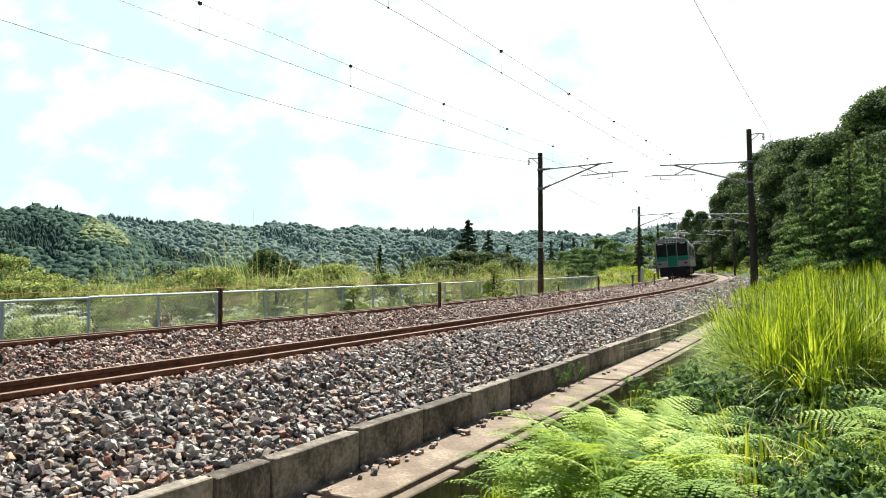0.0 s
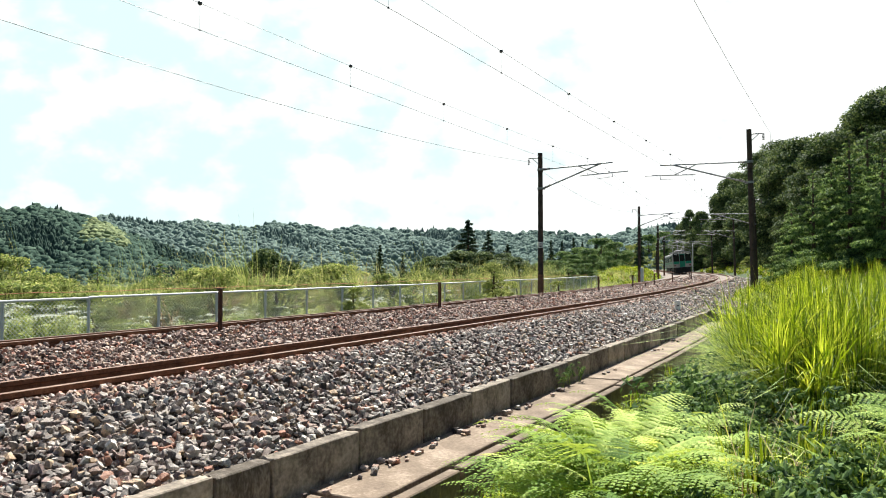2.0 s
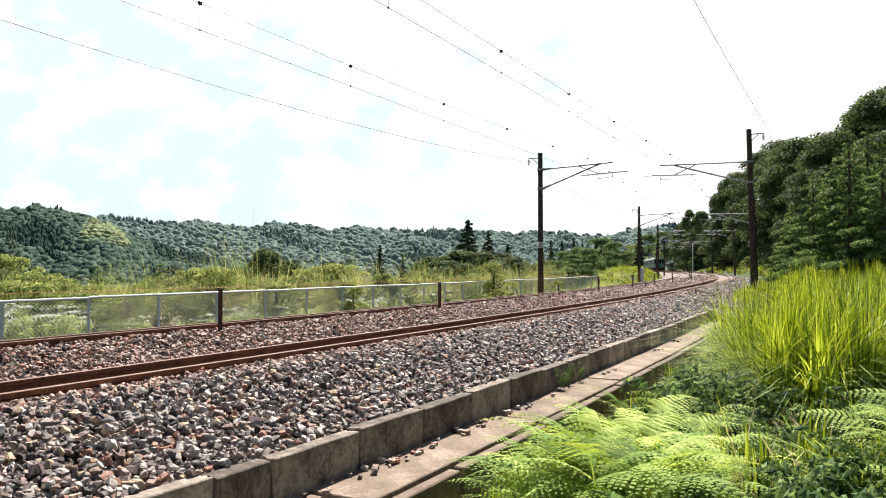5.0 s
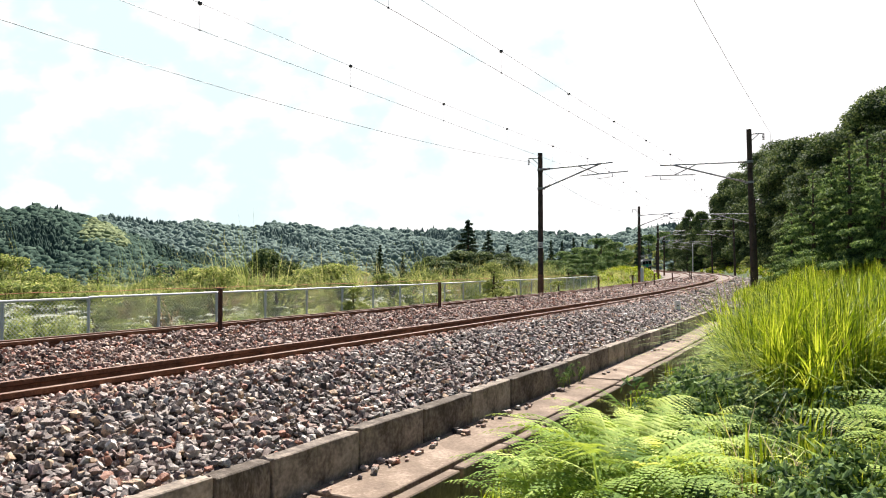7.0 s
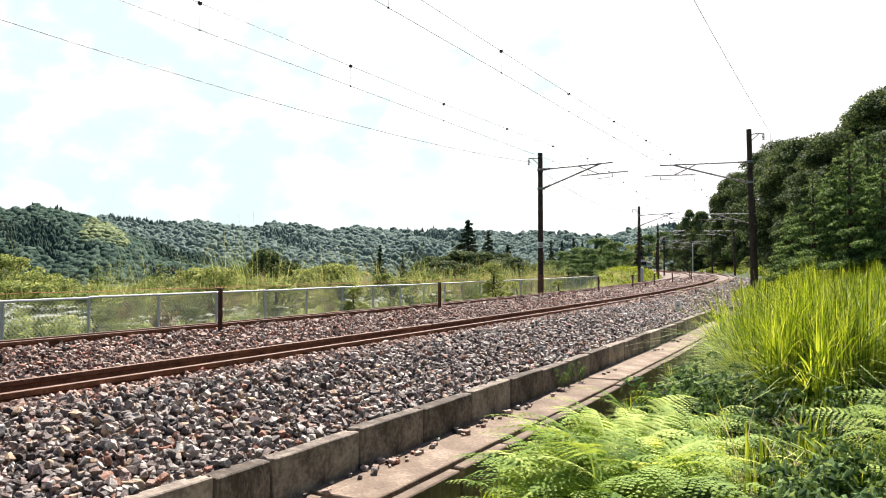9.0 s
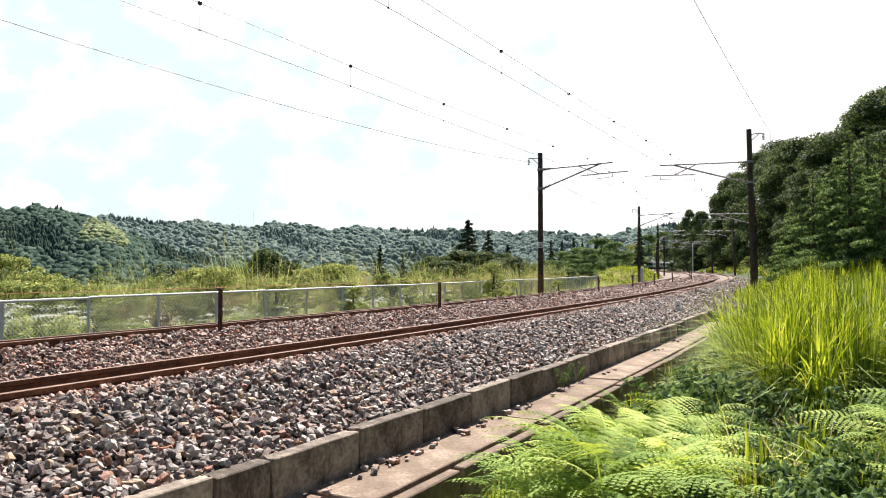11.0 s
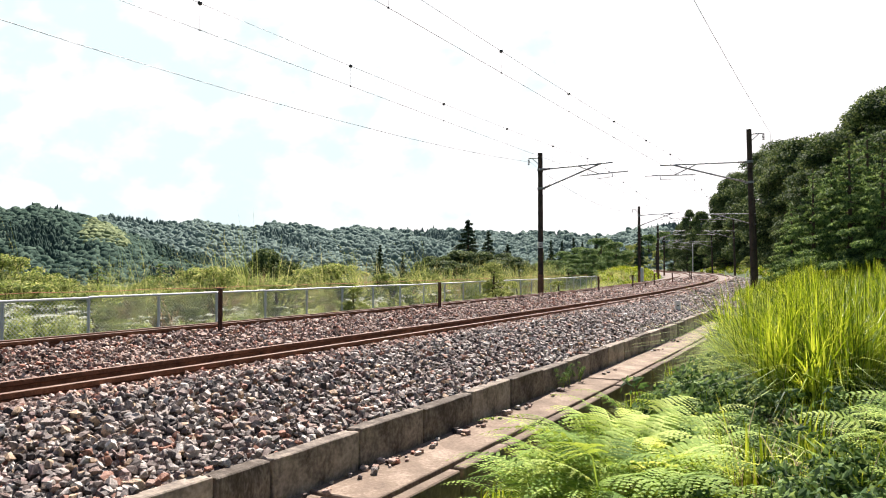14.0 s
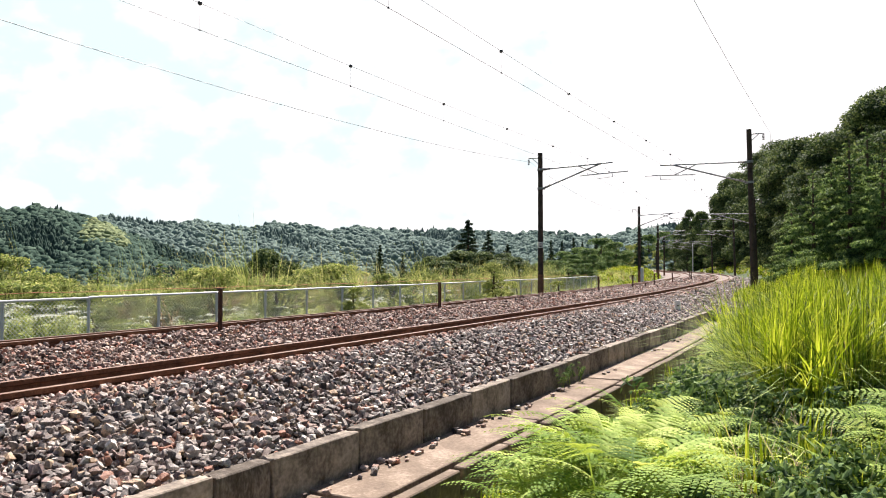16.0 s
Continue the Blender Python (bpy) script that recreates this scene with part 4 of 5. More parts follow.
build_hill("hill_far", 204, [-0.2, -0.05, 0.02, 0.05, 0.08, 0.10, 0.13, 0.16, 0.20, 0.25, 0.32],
           [0.05, 0.05, 0.054, 0.052, 0.048, 0.046, 0.051, 0.050, 0.046, 0.04, 0.03], 1000, 1500, -10, 1500, 9.0, [HAZED_LEAF, HAZED_CONE], "distant forested hills, bluish haze put in their colour", 0.1)
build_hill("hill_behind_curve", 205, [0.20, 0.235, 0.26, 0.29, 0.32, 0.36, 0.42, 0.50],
           [0.036, 0.046, 0.052, 0.056, 0.060, 0.062, 0.07, 0.08], 400, 560, -4, 1900, 3.2, [HAZED_LEAF, HAZED_CONE], "wooded hill closing the view behind the railway curve")


# ---------------------------------------------------------------- grass and ferns
def blades(rng, n, h0, h1, spread, width, lean=0.55, seg=5):
    v = []
    # blades stand in bunches that lean together
    nb = max(3, n // 38)
    k = rng.integers(0, nb, n)
    ba = rng.uniform(0, 6.283, nb)
    br = spread * np.sqrt(rng.uniform(0, 1, nb))
    px = (np.cos(ba) * br)[k] + rng.normal(0, spread * 0.14, n)
    py = (np.sin(ba) * br)[k] + rng.normal(0, spread * 0.14, n)
    h = (h0 + (h1 - h0) * rng.uniform(0.35, 1.0, nb))[k] * rng.uniform(0.55, 1.05, n)
    dirn = rng.uniform(0, 6.283, nb)[k] + rng.normal(0, 0.45, n)
    bend = np.clip(rng.uniform(0.15, 1.1, nb)[k] + rng.normal(0, 0.2, n), 0.05, 1.4) * lean * h
    tw = dirn + 1.57 + rng.normal(0, 0.5, n)
    for i in range(seg + 1):
        u = i / seg
        z = h * (u - 0.50 * (bend / h) * u ** 3.2)
        o = bend * u ** 2.6
        w = width * (1 - u ** 1.6) * rng.uniform(0.9, 1.1, n) + 0.0006
        cx, cy = px + np.cos(dirn) * o, py + np.sin(dirn) * o
        v.append(np.stack([cx - np.cos(tw) * w, cy - np.sin(tw) * w, z], -1))
        v.append(np.stack([cx + np.cos(tw) * w, cy + np.sin(tw) * w, z], -1))
    v = np.stack(v, 1)
    k = (seg + 1) * 2
    f = []
    for i in range(seg):
        f.append(np.stack([np.arange(n) * k + 2 * i, np.arange(n) * k + 2 * i + 1, np.arange(n) * k + 2 * i + 3, np.arange(n) * k + 2 * i + 2], -1))
    return v.reshape(-1, 3), np.concatenate(f)


def tuft_arrays(seed, n, h0, h1, spread, width, dry=0.08, lean=0.55):
    rng = np.random.default_rng(seed)
    v, f = blades(rng, n, h0, h1, spread, width, lean)
    v2, f2 = blades(rng, max(4, int(n * dry)), h0 * 0.5, h1 * 0.8, spread * 1.1, width, lean * 1.5)
    return np.concatenate([v, v2]), np.concatenate([f, f2 + len(v)]), np.array([0] * len(f) + [1] * len(f2))


def tuft(seed, n, h0, h1, spread, width, label, dry=0.08, lean=0.55):
    rng = np.random.default_rng(seed)
    t = thing("grass_tuft", (0, 0, 0), label, "grass", "grass tufts")
    v, f = blades(rng, n, h0, h1, spread, width, lean)
    from_arrays("foliage", v, f, GRASS, t)
    v, f = blades(rng, max(4, int(n * dry)), h0 * 0.5, h1 * 0.8, spread * 1.1, width, lean * 1.5)
    from_arrays("straw", v, f, GRASS_DRY, t, "straw-coloured dry blades")
    return t


def meadow(name, seed, spots, n, h0, h1, spread, width, materials, label, dry=0.1, lean=0.7):
    """Many tufts joined: what nobody could count."""
    rng = np.random.default_rng(seed)
    kinds = [tuft_arrays(seed + k, n, h0, h1, spread, width, dry, lean) for k in range(5)]
    vs, fs, ss, base = [], [], [], 0
    xs, ys = np.array([p[0] for p in spots]), np.array([p[1] for p in spots])
    zs = ground_z(xs, ys)
    for (x, y, k), z in zip(spots, zs):
        v, f, sl = kinds[rng.integers(5)]
        a = rng.uniform(0, 6.283)
        c, s = math.cos(a), math.sin(a)
        w = np.stack([v[:, 0] * c - v[:, 1] * s, v[:, 0] * s + v[:, 1] * c, v[:, 2]], -1) * k + np.array([x, y, z - 0.02])
        vs.append(w), fs.append(f + base), ss.append(sl)
        base += len(v)
    o = from_arrays(name, np.concatenate(vs), np.concatenate(fs), materials, slots=np.concatenate(ss))
    return tagged(o, label, "grass", kind="stuff")


SWAY = []


def place(proto, x, y, k, rz, first, sway=0.0, dz=0.0, tip=0.0):
    z = float(ground_z(np.array([x]), np.array([y]))[0]) + dz
    m = Matrix.Translation((x, y, z)) @ Matrix.Rotation(rz, 4, "Z")
    if tip:
        m = Matrix.Translation((x, y, z)) @ Matrix.Rotation(tip, 4, "X") @ Matrix.Rotation(rz, 4, "Z")
    o = proto if first else copy_thing(proto, m)
    o.matrix_basis = m @ Matrix.Diagonal((k, k, k, 1))
    if sway:
        SWAY.append((o, m, sway))
    return o


tall = [tuft(301 + k, 900, 0.5, 1.7, 0.42, 0.0115, "tall bright green grass tuft leaning over the bank", 0.05, lean=0.85) for k in range(4)]
used = set()
q = random.Random(17)
far_spots, i = [], 0
for k in range(520):
    y = q.uniform(5.9, 30)
    b = q.uniform(0.36, 0.68)
    lim = float(np.interp(y, [5.9, 6.6, 7.5, 9, 14, 20, 30], [0.47, 0.43, 0.40, 0.385, 0.405, 0.428, 0.447]))
    if b < lim:
        continue
    size = q.uniform(0.75, 1.0) * float(np.interp(y, [5.6, 8, 14, 30], [0.86, 1.0, 0.9, 0.8])) * (0.62 + 0.38 * float(smooth(lim, lim + 0.05, b)))
    if y < 12.3:
        p = tall[i % 4]
        place(p, b * y, y, size, q.uniform(0, 6.28), p.name not in used, 0.035 if y < 13 else 0.0)
        used.add(p.name)
        i += 1
    else:
        far_spots.append((b * y, y, size))
meadow("meadow_grass_bank", 341, far_spots + [(*at(q.uniform(24, 175), q.uniform(6.9, 24))[:2], q.uniform(0.5, 0.9)) for k in range(900)], 160, 0.7, 1.5, 0.5, 0.012, [GRASS, GRASS_DRY], "bright green tall grass covering the bank by the line")
short = [tuft(321 + k, 170, 0.18, 0.50, 0.30, 0.010, "short arching green grass at the drain's edge", 0.15, 0.9) for k in range(3)]
n_short = 0
for k in range(170):
    s = q.uniform(-5, 24)
    d = q.uniform(7.2, 9.0) if k % 2 else q.uniform(6.85, 7.3)
    x, y = at(s, d)[:2]
    if math.hypot(x, y) < 2.6:
        continue
    p = short[n_short % 3]
    place(p, x, y, q.uniform(0.8, 1.5), q.uniform(0, 6.28), p.name not in used)
    used.add(p.name)
    n_short += 1
meadow("verge_grass", 351, [(*at(q.uniform(16.5, 34), q.uniform(6.25, 7.6))[:2], q.uniform(0.9, 1.6)) for k in range(210)] + [(*at(q.uniform(9, 18), q.uniform(6.85, 7.5))[:2], q.uniform(0.8, 1.4)) for k in range(40)] + [(*at(q.uniform(18, 60), q.uniform(7.3, 9.5))[:2], q.uniform(0.6, 1.1)) for k in range(150)], 120, 0.2, 0.5, 0.35, 0.009, [GRASS, GRASS_DRY], "short green verge grass beside the ballast")
meadow("mound_grass", 381, [(*at(q.uniform(57, 110), q.uniform(-9, -3.3))[:2], q.uniform(0.8, 1.3)) for k in range(420)], 110, 0.25, 0.6, 0.5, 0.012, [GRASS, GRASS_DRY], "bright green grass on the mound beside the farther track")
WEED = mat("pale green weed leaf", (0.13, 0.19, 0.05), (0.55, 0.60, 0.26), 1.2, 0.6, bump=0, island=0.6, leaf=0.4, third=(0.30, 0.38, 0.12))
meadow("weeds_behind_fence", 361, [(*at(q.uniform(-12, 70), q.uniform(-10, -4.5))[:2], q.uniform(0.6, 1.1)) for k in range(620)], 70, 0.35, 1.1, 0.45, 0.011, [WEED, REED], "pale green and straw weeds growing behind the fence", 0.12, 0.6)
meadow("reeds", 371, [(*at(q.uniform(-14, 60), q.uniform(-42, -9))[:2], q.uniform(0.7, 1.15)) for k in range(1000)], 100, 2.6, 5.2, 1.1, 0.010, [LEAF_YEL, REED], "tall yellow-green and tan reeds of the valley field", 0.8, 0.6)


def frond(rng, length, pairs, vs, fs, base, az, rise):
    """One arching three-cornered frond; each side leaf is a row of blunt lobes along its rib."""
    pts = []
    p = np.array(base, float)
    el = rise
    for i in range(pairs + 1):
        pts.append(p.copy())
        p = p + (length / pairs) * np.array([math.cos(az) * math.cos(el), math.sin(az) * math.cos(el), math.sin(el)])
        el -= (rise + 0.45) / pairs
    side = np.array([-math.sin(az), math.cos(az), 0.0])
    roll = rng.normal(0, 0.25)
    for i in range(1, pairs):
        u = i / pairs
        full = length * 0.36 * (1.02 - u) ** 0.9 * (0.8 if i == 1 else 1.0)
        fwd = pts[i + 1] - pts[i]
        fwd /= np.linalg.norm(fwd)
        up = np.cross(fwd, side)
        up = -up if up[2] < 0 else up
        for sg in (-1, 1):
            ln = full * rng.uniform(0.88, 1.08)
            dr = side * sg * 0.90 + fwd * 0.42 + up * (sg * roll + rng.normal(0, 0.06))
            dr /= np.linalg.norm(dr)
            sub = max(3, int(ln / 0.015))
            perp = np.cross(dr, up)
            perp /= np.linalg.norm(perp)
            wide = min(0.017, length / pairs * 0.42) * (0.55 + 0.45 * min(1.0, ln / 0.15))
            hw = ln / sub * 0.5
            for j in range(sub):
                t = (j + 0.5) / sub
                c = pts[i] + dr * ln * t - np.array([0, 0, 0.30 * ln * t * t])
                wl_ = wide * (1.0 - t) ** 0.55 * (0.8 if j == 0 else 1.0) + 0.003
                for s2 in (-1, 1):
                    e = perp * s2 * 0.92 + dr * 0.40 - up * 0.10
                    k = len(vs)
                    vs += [tuple(c - dr * hw), tuple(c + dr * hw), tuple(c + e * wl_ + dr * hw * 0.5), tuple(c + e * wl_ * 0.8 - dr * hw * 0.9)]
                    fs.append((k, k + 1, k + 2, k + 3))
    for i in range(pairs):
        k = len(vs)
        w = 0.0035 * (1 - i / pairs) + 0.001
        vs += [tuple(pts[i] - side * w), tuple(pts[i] + side * w), tuple(pts[i + 1] + side * w), tuple(pts[i + 1] - side * w)]
        fs.append((k, k + 1, k + 2, k + 3))


def fern(seed, n, length, label, material=None, stalk=(0.15, 0.62)):
    rng = np.random.default_rng(seed)
    t = thing("fern", (0, 0, 0), label, "fern", "ferns")
    for i in range(n):
        vs, fs = [], []
        az, st = i * 6.283 / n + rng.uniform(-0.4, 0.4), rng.uniform(*stalk)
        top = np.array([math.cos(az) * st * 0.25, math.sin(az) * st * 0.25, st])
        wd = np.array([-math.sin(az), math.cos(az), 0]) * 0.004
        vs += [tuple(-wd), tuple(wd), tuple(top + wd), tuple(top - wd)]
        fs.append((0, 1, 2, 3))
        frond(rng, length * rng.uniform(0.65, 1.1), 14, vs, fs, top, az, rng.uniform(0.25, 0.9))
        from_arrays("frond", vs, fs, material or FERN, t)
    return t


ferns = [fern(401 + k, 8, 0.47, "bright feathery green fern beside the drain", stalk=(0.15, 0.62)) for k in range(4)]
high = [fern(421 + k, 7, 0.50, "tall yellow-green fern at the foot of the grassy bank", stalk=(0.35, 0.8)) for k in range(2)]
q = random.Random(23)
spots = []
for k in range(430):
    y = q.uniform(3.3, 6.1)
    b = q.uniform(0.0, 0.40)
    lo_b = float(np.interp(y, [3.2, 4.0, 4.6, 5.2, 6.2], [0.085, 0.122, 0.162, 0.205, 0.27]))
    if b < lo_b or b > 0.345:
        continue
    spots.append((b * y, y, q.uniform(0.85, 1.2) * (1.0 if b < 0.28 else 0.8) * (0.75 + 0.25 * min(1.0, (b - lo_b) / 0.06)), 0.0))
for k in range(16):
    y = q.uniform(3.5, 4.8)
    place(high[k % 2], q.uniform(0.63, 0.74) * y, y, q.uniform(0.65, 0.85), q.uniform(0, 6.28), k < 2, 0.04)
for i, (x, y, k, dz) in enumerate(spots):
    p = ferns[i % 4]
    place(p, x, y, k, q.uniform(0, 6.28), p.name not in used, 0.05, dz - 0.03)
    used.add(p.name)


# ---------------------------------------------------------------- white flowers behind the fence
def flower_plant(seed):
    rng = np.random.default_rng(seed)
    t = thing("flower_plant", (0, 0, 0), "leafy weed with clusters of small white flowers behind the fence", "flowers", "flowering weeds")
    bm = bmesh.new()
    c = []
    for k in range(9):
        tip = Vector((rng.normal() * 0.22, rng.normal() * 0.22, rng.uniform(0.75, 1.15)))
        rod(bm, (tip.x * 0.3, tip.y * 0.3, 0), tip, 0.006, 0.003, 4)
        c.append(tuple(tip))
    part("stem", bm, GRASS, t)
    v, f = leaf_cloud(rng, c, np.full((9, 3), (0.12, 0.12, 0.045)), 300, 0.019)
    from_arrays("blossom", v, f, FLOWER, t)
    v, f = leaf_cloud(rng, [(0, 0, 0.45), (0.1, 0.1, 0.65), (-0.12, 0.05, 0.3)], [(0.28, 0.28, 0.3)] * 3, 420, 0.05)
    from_arrays("foliage", v, f, WEED, t)
    return t


fl = [flower_plant(501 + k) for k in range(3)]
q = random.Random(41)
for k in range(84):
    s = q.choice([q.uniform(-9, 6), q.uniform(-9, 30)])
    x, y = at(s, q.uniform(-6.0, -4.7))[:2]
    p = fl[k % 3]
    place(p, x, y, q.uniform(0.6, 0.95), q.uniform(0, 6.28), k < 3)


# ---------------------------------------------------------------- low leafy weeds at the foot of the grass
def weed_plant(seed):
    rng = np.random.default_rng(seed)
    t = thing("weed_plant", (0, 0, 0), "low leafy green weed growing among grass and ferns", "weed", "low weeds")
    bm = bmesh.new()
    c, r = [], []
    for k in range(7):
        tip = Vector((rng.normal() * 0.16, rng.normal() * 0.16, rng.uniform(0.12, 0.42)))
        rod(bm, (tip.x * 0.25, tip.y * 0.25, -0.02), tip, 0.004, 0.002, 4)
        c += [tuple(tip), tuple(tip * 0.7)]
        r += [(0.07, 0.07, 0.05), (0.06, 0.06, 0.05)]
    part("stem", bm, GRASS, t)
    v, f = leaf_cloud(rng, c, r, 480, 0.021, droop=0.2)
    from_arrays("foliage", v, f, LEAF_MID, t)
    return t


wd = [weed_plant(601 + k) for k in range(3)]
q = random.Random(43)
for k in range(150):
    y = q.uniform(2.9, 7.2)
    b = q.uniform(0.36, 0.70)
    p = wd[k % 3]
    place(p, b * y, y, q.uniform(0.6, 1.3), q.uniform(0, 6.28), k < 3)
for k in range(45):
    y = q.uniform(5.3, 8.2)
    b = q.uniform(0.325, 0.42)
    if float(sd(np.array([b * y]), np.array([y]))[1][0]) > 6.95:
        place(wd[k % 3], b * y, y, q.uniform(1.1, 1.8), q.uniform(0, 6.28), False)
straw = [tuft(611 + k, 26, 0.25, 0.75, 0.16, 0.004, "sparse straw-coloured and green stalks arching over the hollow", 1.6, 1.2) for k in range(2)]
for k in range(30):
    y = q.uniform(3.6, 6.4)
    b = q.uniform(0.37, 0.58)
    place(straw[k % 2], b * y, y, q.uniform(0.8, 1.4), q.uniform(0, 6.28), k < 2)

for k in range(22):
    y = q.uniform(3.9, 6.4)
    place(short[k % 3], q.uniform(0.35, 0.56) * y, y, q.uniform(0.9, 1.5), q.uniform(0, 6.28), False)
dead = fern(451, 5, 0.34, "withered reddish-brown fern among the green ferns", FERN_DEAD)
for k, (x, y) in enumerate(((1.62, 4.0), (1.92, 3.55))):
    place(dead, x, y, q.uniform(0.5, 0.6), q.uniform(0, 6.28), k == 0, 0.03)
# a weed rooted where the kerb meets the slabs
for k, s in enumerate((3.9, 4.25, 4.6)):
    o = copy_thing(wd[k], Matrix())
    o.matrix_basis = Matrix.Translation(at(s, 6.14, -0.585)) @ Matrix.Rotation(k * 2.0, 4, "Z") @ Matrix.Diagonal((0.45, 0.45, 0.6, 1))
    o["label"] = "green weed rooted in the joint between kerb and slabs"


# ---------------------------------------------------------------- train
STEEL = mat("stainless car body", (0.17, 0.175, 0.17), (0.34, 0.345, 0.335), 2.0, 0.45, 0.35, bump=0.05, obj=0.1)
GREEN = mat("green stripe paint", (0.0, 0.13, 0.075), (0.01, 0.26, 0.16), 2.0, 0.4, bump=0)
ROOF = mat("grey car roof", (0.22, 0.215, 0.21), (0.42, 0.41, 0.40), 2.0, 0.7, bump=0.05)
UNDER = mat("black underframe", (0.008, 0.008, 0.008), (0.03, 0.028, 0.026), 3.0, 0.8, bump=0.2)
DARKGLASS = glass("dark train window", (0.006, 0.008, 0.009), 0.2)
REDLENS = mat("red tail lamp lens", (0.12, 0.006, 0.006), (0.2, 0.01, 0.01), 3, 0.3, bump=0)


def build_car(label):
    """A 20 m car along y, its tail at y = 0, rail level at z = 0."""
    t = thing("train_car", (0, 0, 0), label, "train car", "train")
    L = 19.6
    w, floor_z, eave, top = 1.40, 1.0, 3.08, 3.52
    prof = [(-w, floor_z), (w, floor_z), (w, eave)]
    n = 8
    arc = []
    for i in range(1, n):
        a = math.pi * i / n
        arc.append((w * math.cos(a), eave + (top - eave) * math.sin(a) ** 0.8))
    prof += arc + [(-w, eave)]
    bm = bmesh.new()
    rings = [[bm.verts.new((x, y, z)) for x, z in prof] for y in (0.0, 0.12, L - 0.12, L)]
    for end in (0, 3):
        for q_ in rings[end]:
            q_.co.x *= 0.985
    for a, b in zip(rings[:-1], rings[1:]):
        for i in range(len(prof)):
            j = (i + 1) % len(prof)
            bm.faces.new((a[i], a[j], b[j], b[i]))
    bm.faces.new(rings[0][::-1])
    bm.faces.new(rings[-1])
    bmesh.ops.recalc_face_normals(bm, faces=bm.faces[:])
    part("body", bm, STEEL, t)
    bm = bmesh.new()
    rr = [[bm.verts.new((x * 1.004, y, z + 0.006)) for x, z in [(w, eave)] + arc + [(-w, eave)]] for y in (-0.01, L + 0.01)]
    for i in range(len(rr[0]) - 1):
        bm.faces.new((rr[0][i], rr[0][i + 1], rr[1][i + 1], rr[1][i]))
    part("roof", bm, ROOF, t)
    for y0, s_ in ((0.0, -1), (L, 1)):
        def face(name, x0, x1, z0, z1, m, d=0.02, lab=""):
            b = bmesh.new()
            ya, yb = sorted((y0 + s_ * 0.004, y0 + s_ * d))
            box(b, x0, x1, ya, yb, z0, z1, 0.006)
            return part(name, b, m, t, lab)
        face("window_surround", -1.30, 1.30, 1.92, 3.12, UNDER, 0.012)
        for x in (-1.385, 1.315):
            face("corner_pillar", x, x + 0.07, 1.05, 3.08, ROOF, 0.03)
        face("roof_rim", -1.25, 1.25, 3.36, 3.42, ROOF, 0.035)
        for x in (-0.45, 0.40):
            face("door_post", x, x + 0.05, 1.1, 3.1, STEEL, 0.045)
        for x in (-1.15, 0.72):
            face("upper_lamp", x, x + 0.42, 3.0, 3.09, WHITE, 0.03)
        face("end_window", -1.30, -0.46, 1.98, 2.98, DARKGLASS)
        face("end_window", 0.44, 1.30, 1.98, 2.98, DARKGLASS)
        dr = face("end_door", -0.40, 0.38, 1.05, 3.0, GREEN, 0.03, "green gangway door")
        b = bmesh.new()
        ya, yb = sorted((y0 + s_ * 0.031, y0 + s_ * 0.037))
        box(b, -0.36, 0.34, ya, yb, 1.98, 2.95, 0.004)
        part("door_pane", b, DARKGLASS, dr)
        face("stripe", -1.36, -0.42, 1.55, 1.92, GREEN, 0.012)
        face("stripe", 0.40, 1.36, 1.55, 1.92, GREEN, 0.012)
        pn = face("destination_panel", -0.52, 0.50, 3.10, 3.34, WHITE, 0.03, "pale destination panel")
        b = bmesh.new()
        ya, yb = sorted((y0 + s_ * 0.031, y0 + s_ * 0.036))
        for k in range(4):
            box(b, -0.40 + k * 0.22, -0.26 + k * 0.22, ya, yb, 3.15, 3.31)
        part("lettering", b, BLACKBAR, pn)
        face("tail_lamp", -1.22, -0.95, 1.22, 1.38, REDLENS, 0.03)
        face("tail_lamp", 0.95, 1.22, 1.22, 1.38, REDLENS, 0.03)
        b = bmesh.new()
        box(b, -0.22, 0.22, min(y0, y0 + s_ * 0.5), max(y0, y0 + s_ * 0.45), 0.72, 0.98, 0.03)
        part("coupler", b, UNDER, t)
        b = bmesh.new()
        box(b, -1.15, 1.15, min(y0, y0 - s_ * 0.25), max(y0, y0 - s_ * 0.25), 0.18, 1.0, 0.03)
        part("skirt", b, UNDER, t)
    for side in (-1, 1):
        x0, x1 = sorted((side * (w + 0.003), side * (w + 0.014)))
        for k in range(6):
            y = 1.6 + k * 2.9
            b = bmesh.new()
            box(b, x0, x1, y, y + 1.9, 1.95, 2.85, 0.005)
            part("side_window", b, DARKGLASS, t)
        for k in range(3):
            y = 0.9 + k * 8.0
            b = bmesh.new()
            box(b, x0 * 1.001, x1 * 1.001, y - 0.35, y + 0.5, 1.08, 2.95, 0.005)
            part("side_door", b, STEEL, t)
        b = bmesh.new()
        box(b, x0, x1, 0.0, L, 1.62, 1.86, 0.003)
        part("side_stripe", b, GREEN, t)
    b = bmesh.new()
    box(b, -1.2, 1.2, 5.0, 14.6, 0.35, 1.0, 0.05)
    part("equipment_box", b, UNDER, t)
    for yb_ in (2.9, 16.7):
        b = bmesh.new()
        box(b, -1.1, 1.1, yb_ - 1.6, yb_ + 1.6, 0.38, 0.75, 0.05)
        bogie = part("bogie", b, UNDER, t)
        for yy in (-1.05, 1.05):
            for x in (-0.53, 0.53):
                c = bmesh.new()
                rod(c, (x - 0.06, yb_ + yy, 0.43), (x + 0.06, yb_ + yy, 0.43), 0.43, 0.43, 18)
                part("wheel", c, RAIL_SIDE, bogie)
    b = bmesh.new()
    box(b, -0.75, 0.75, 8.2, 11.4, 3.6, 3.85, 0.08)
    part("air_conditioner", b, ROOF, t)
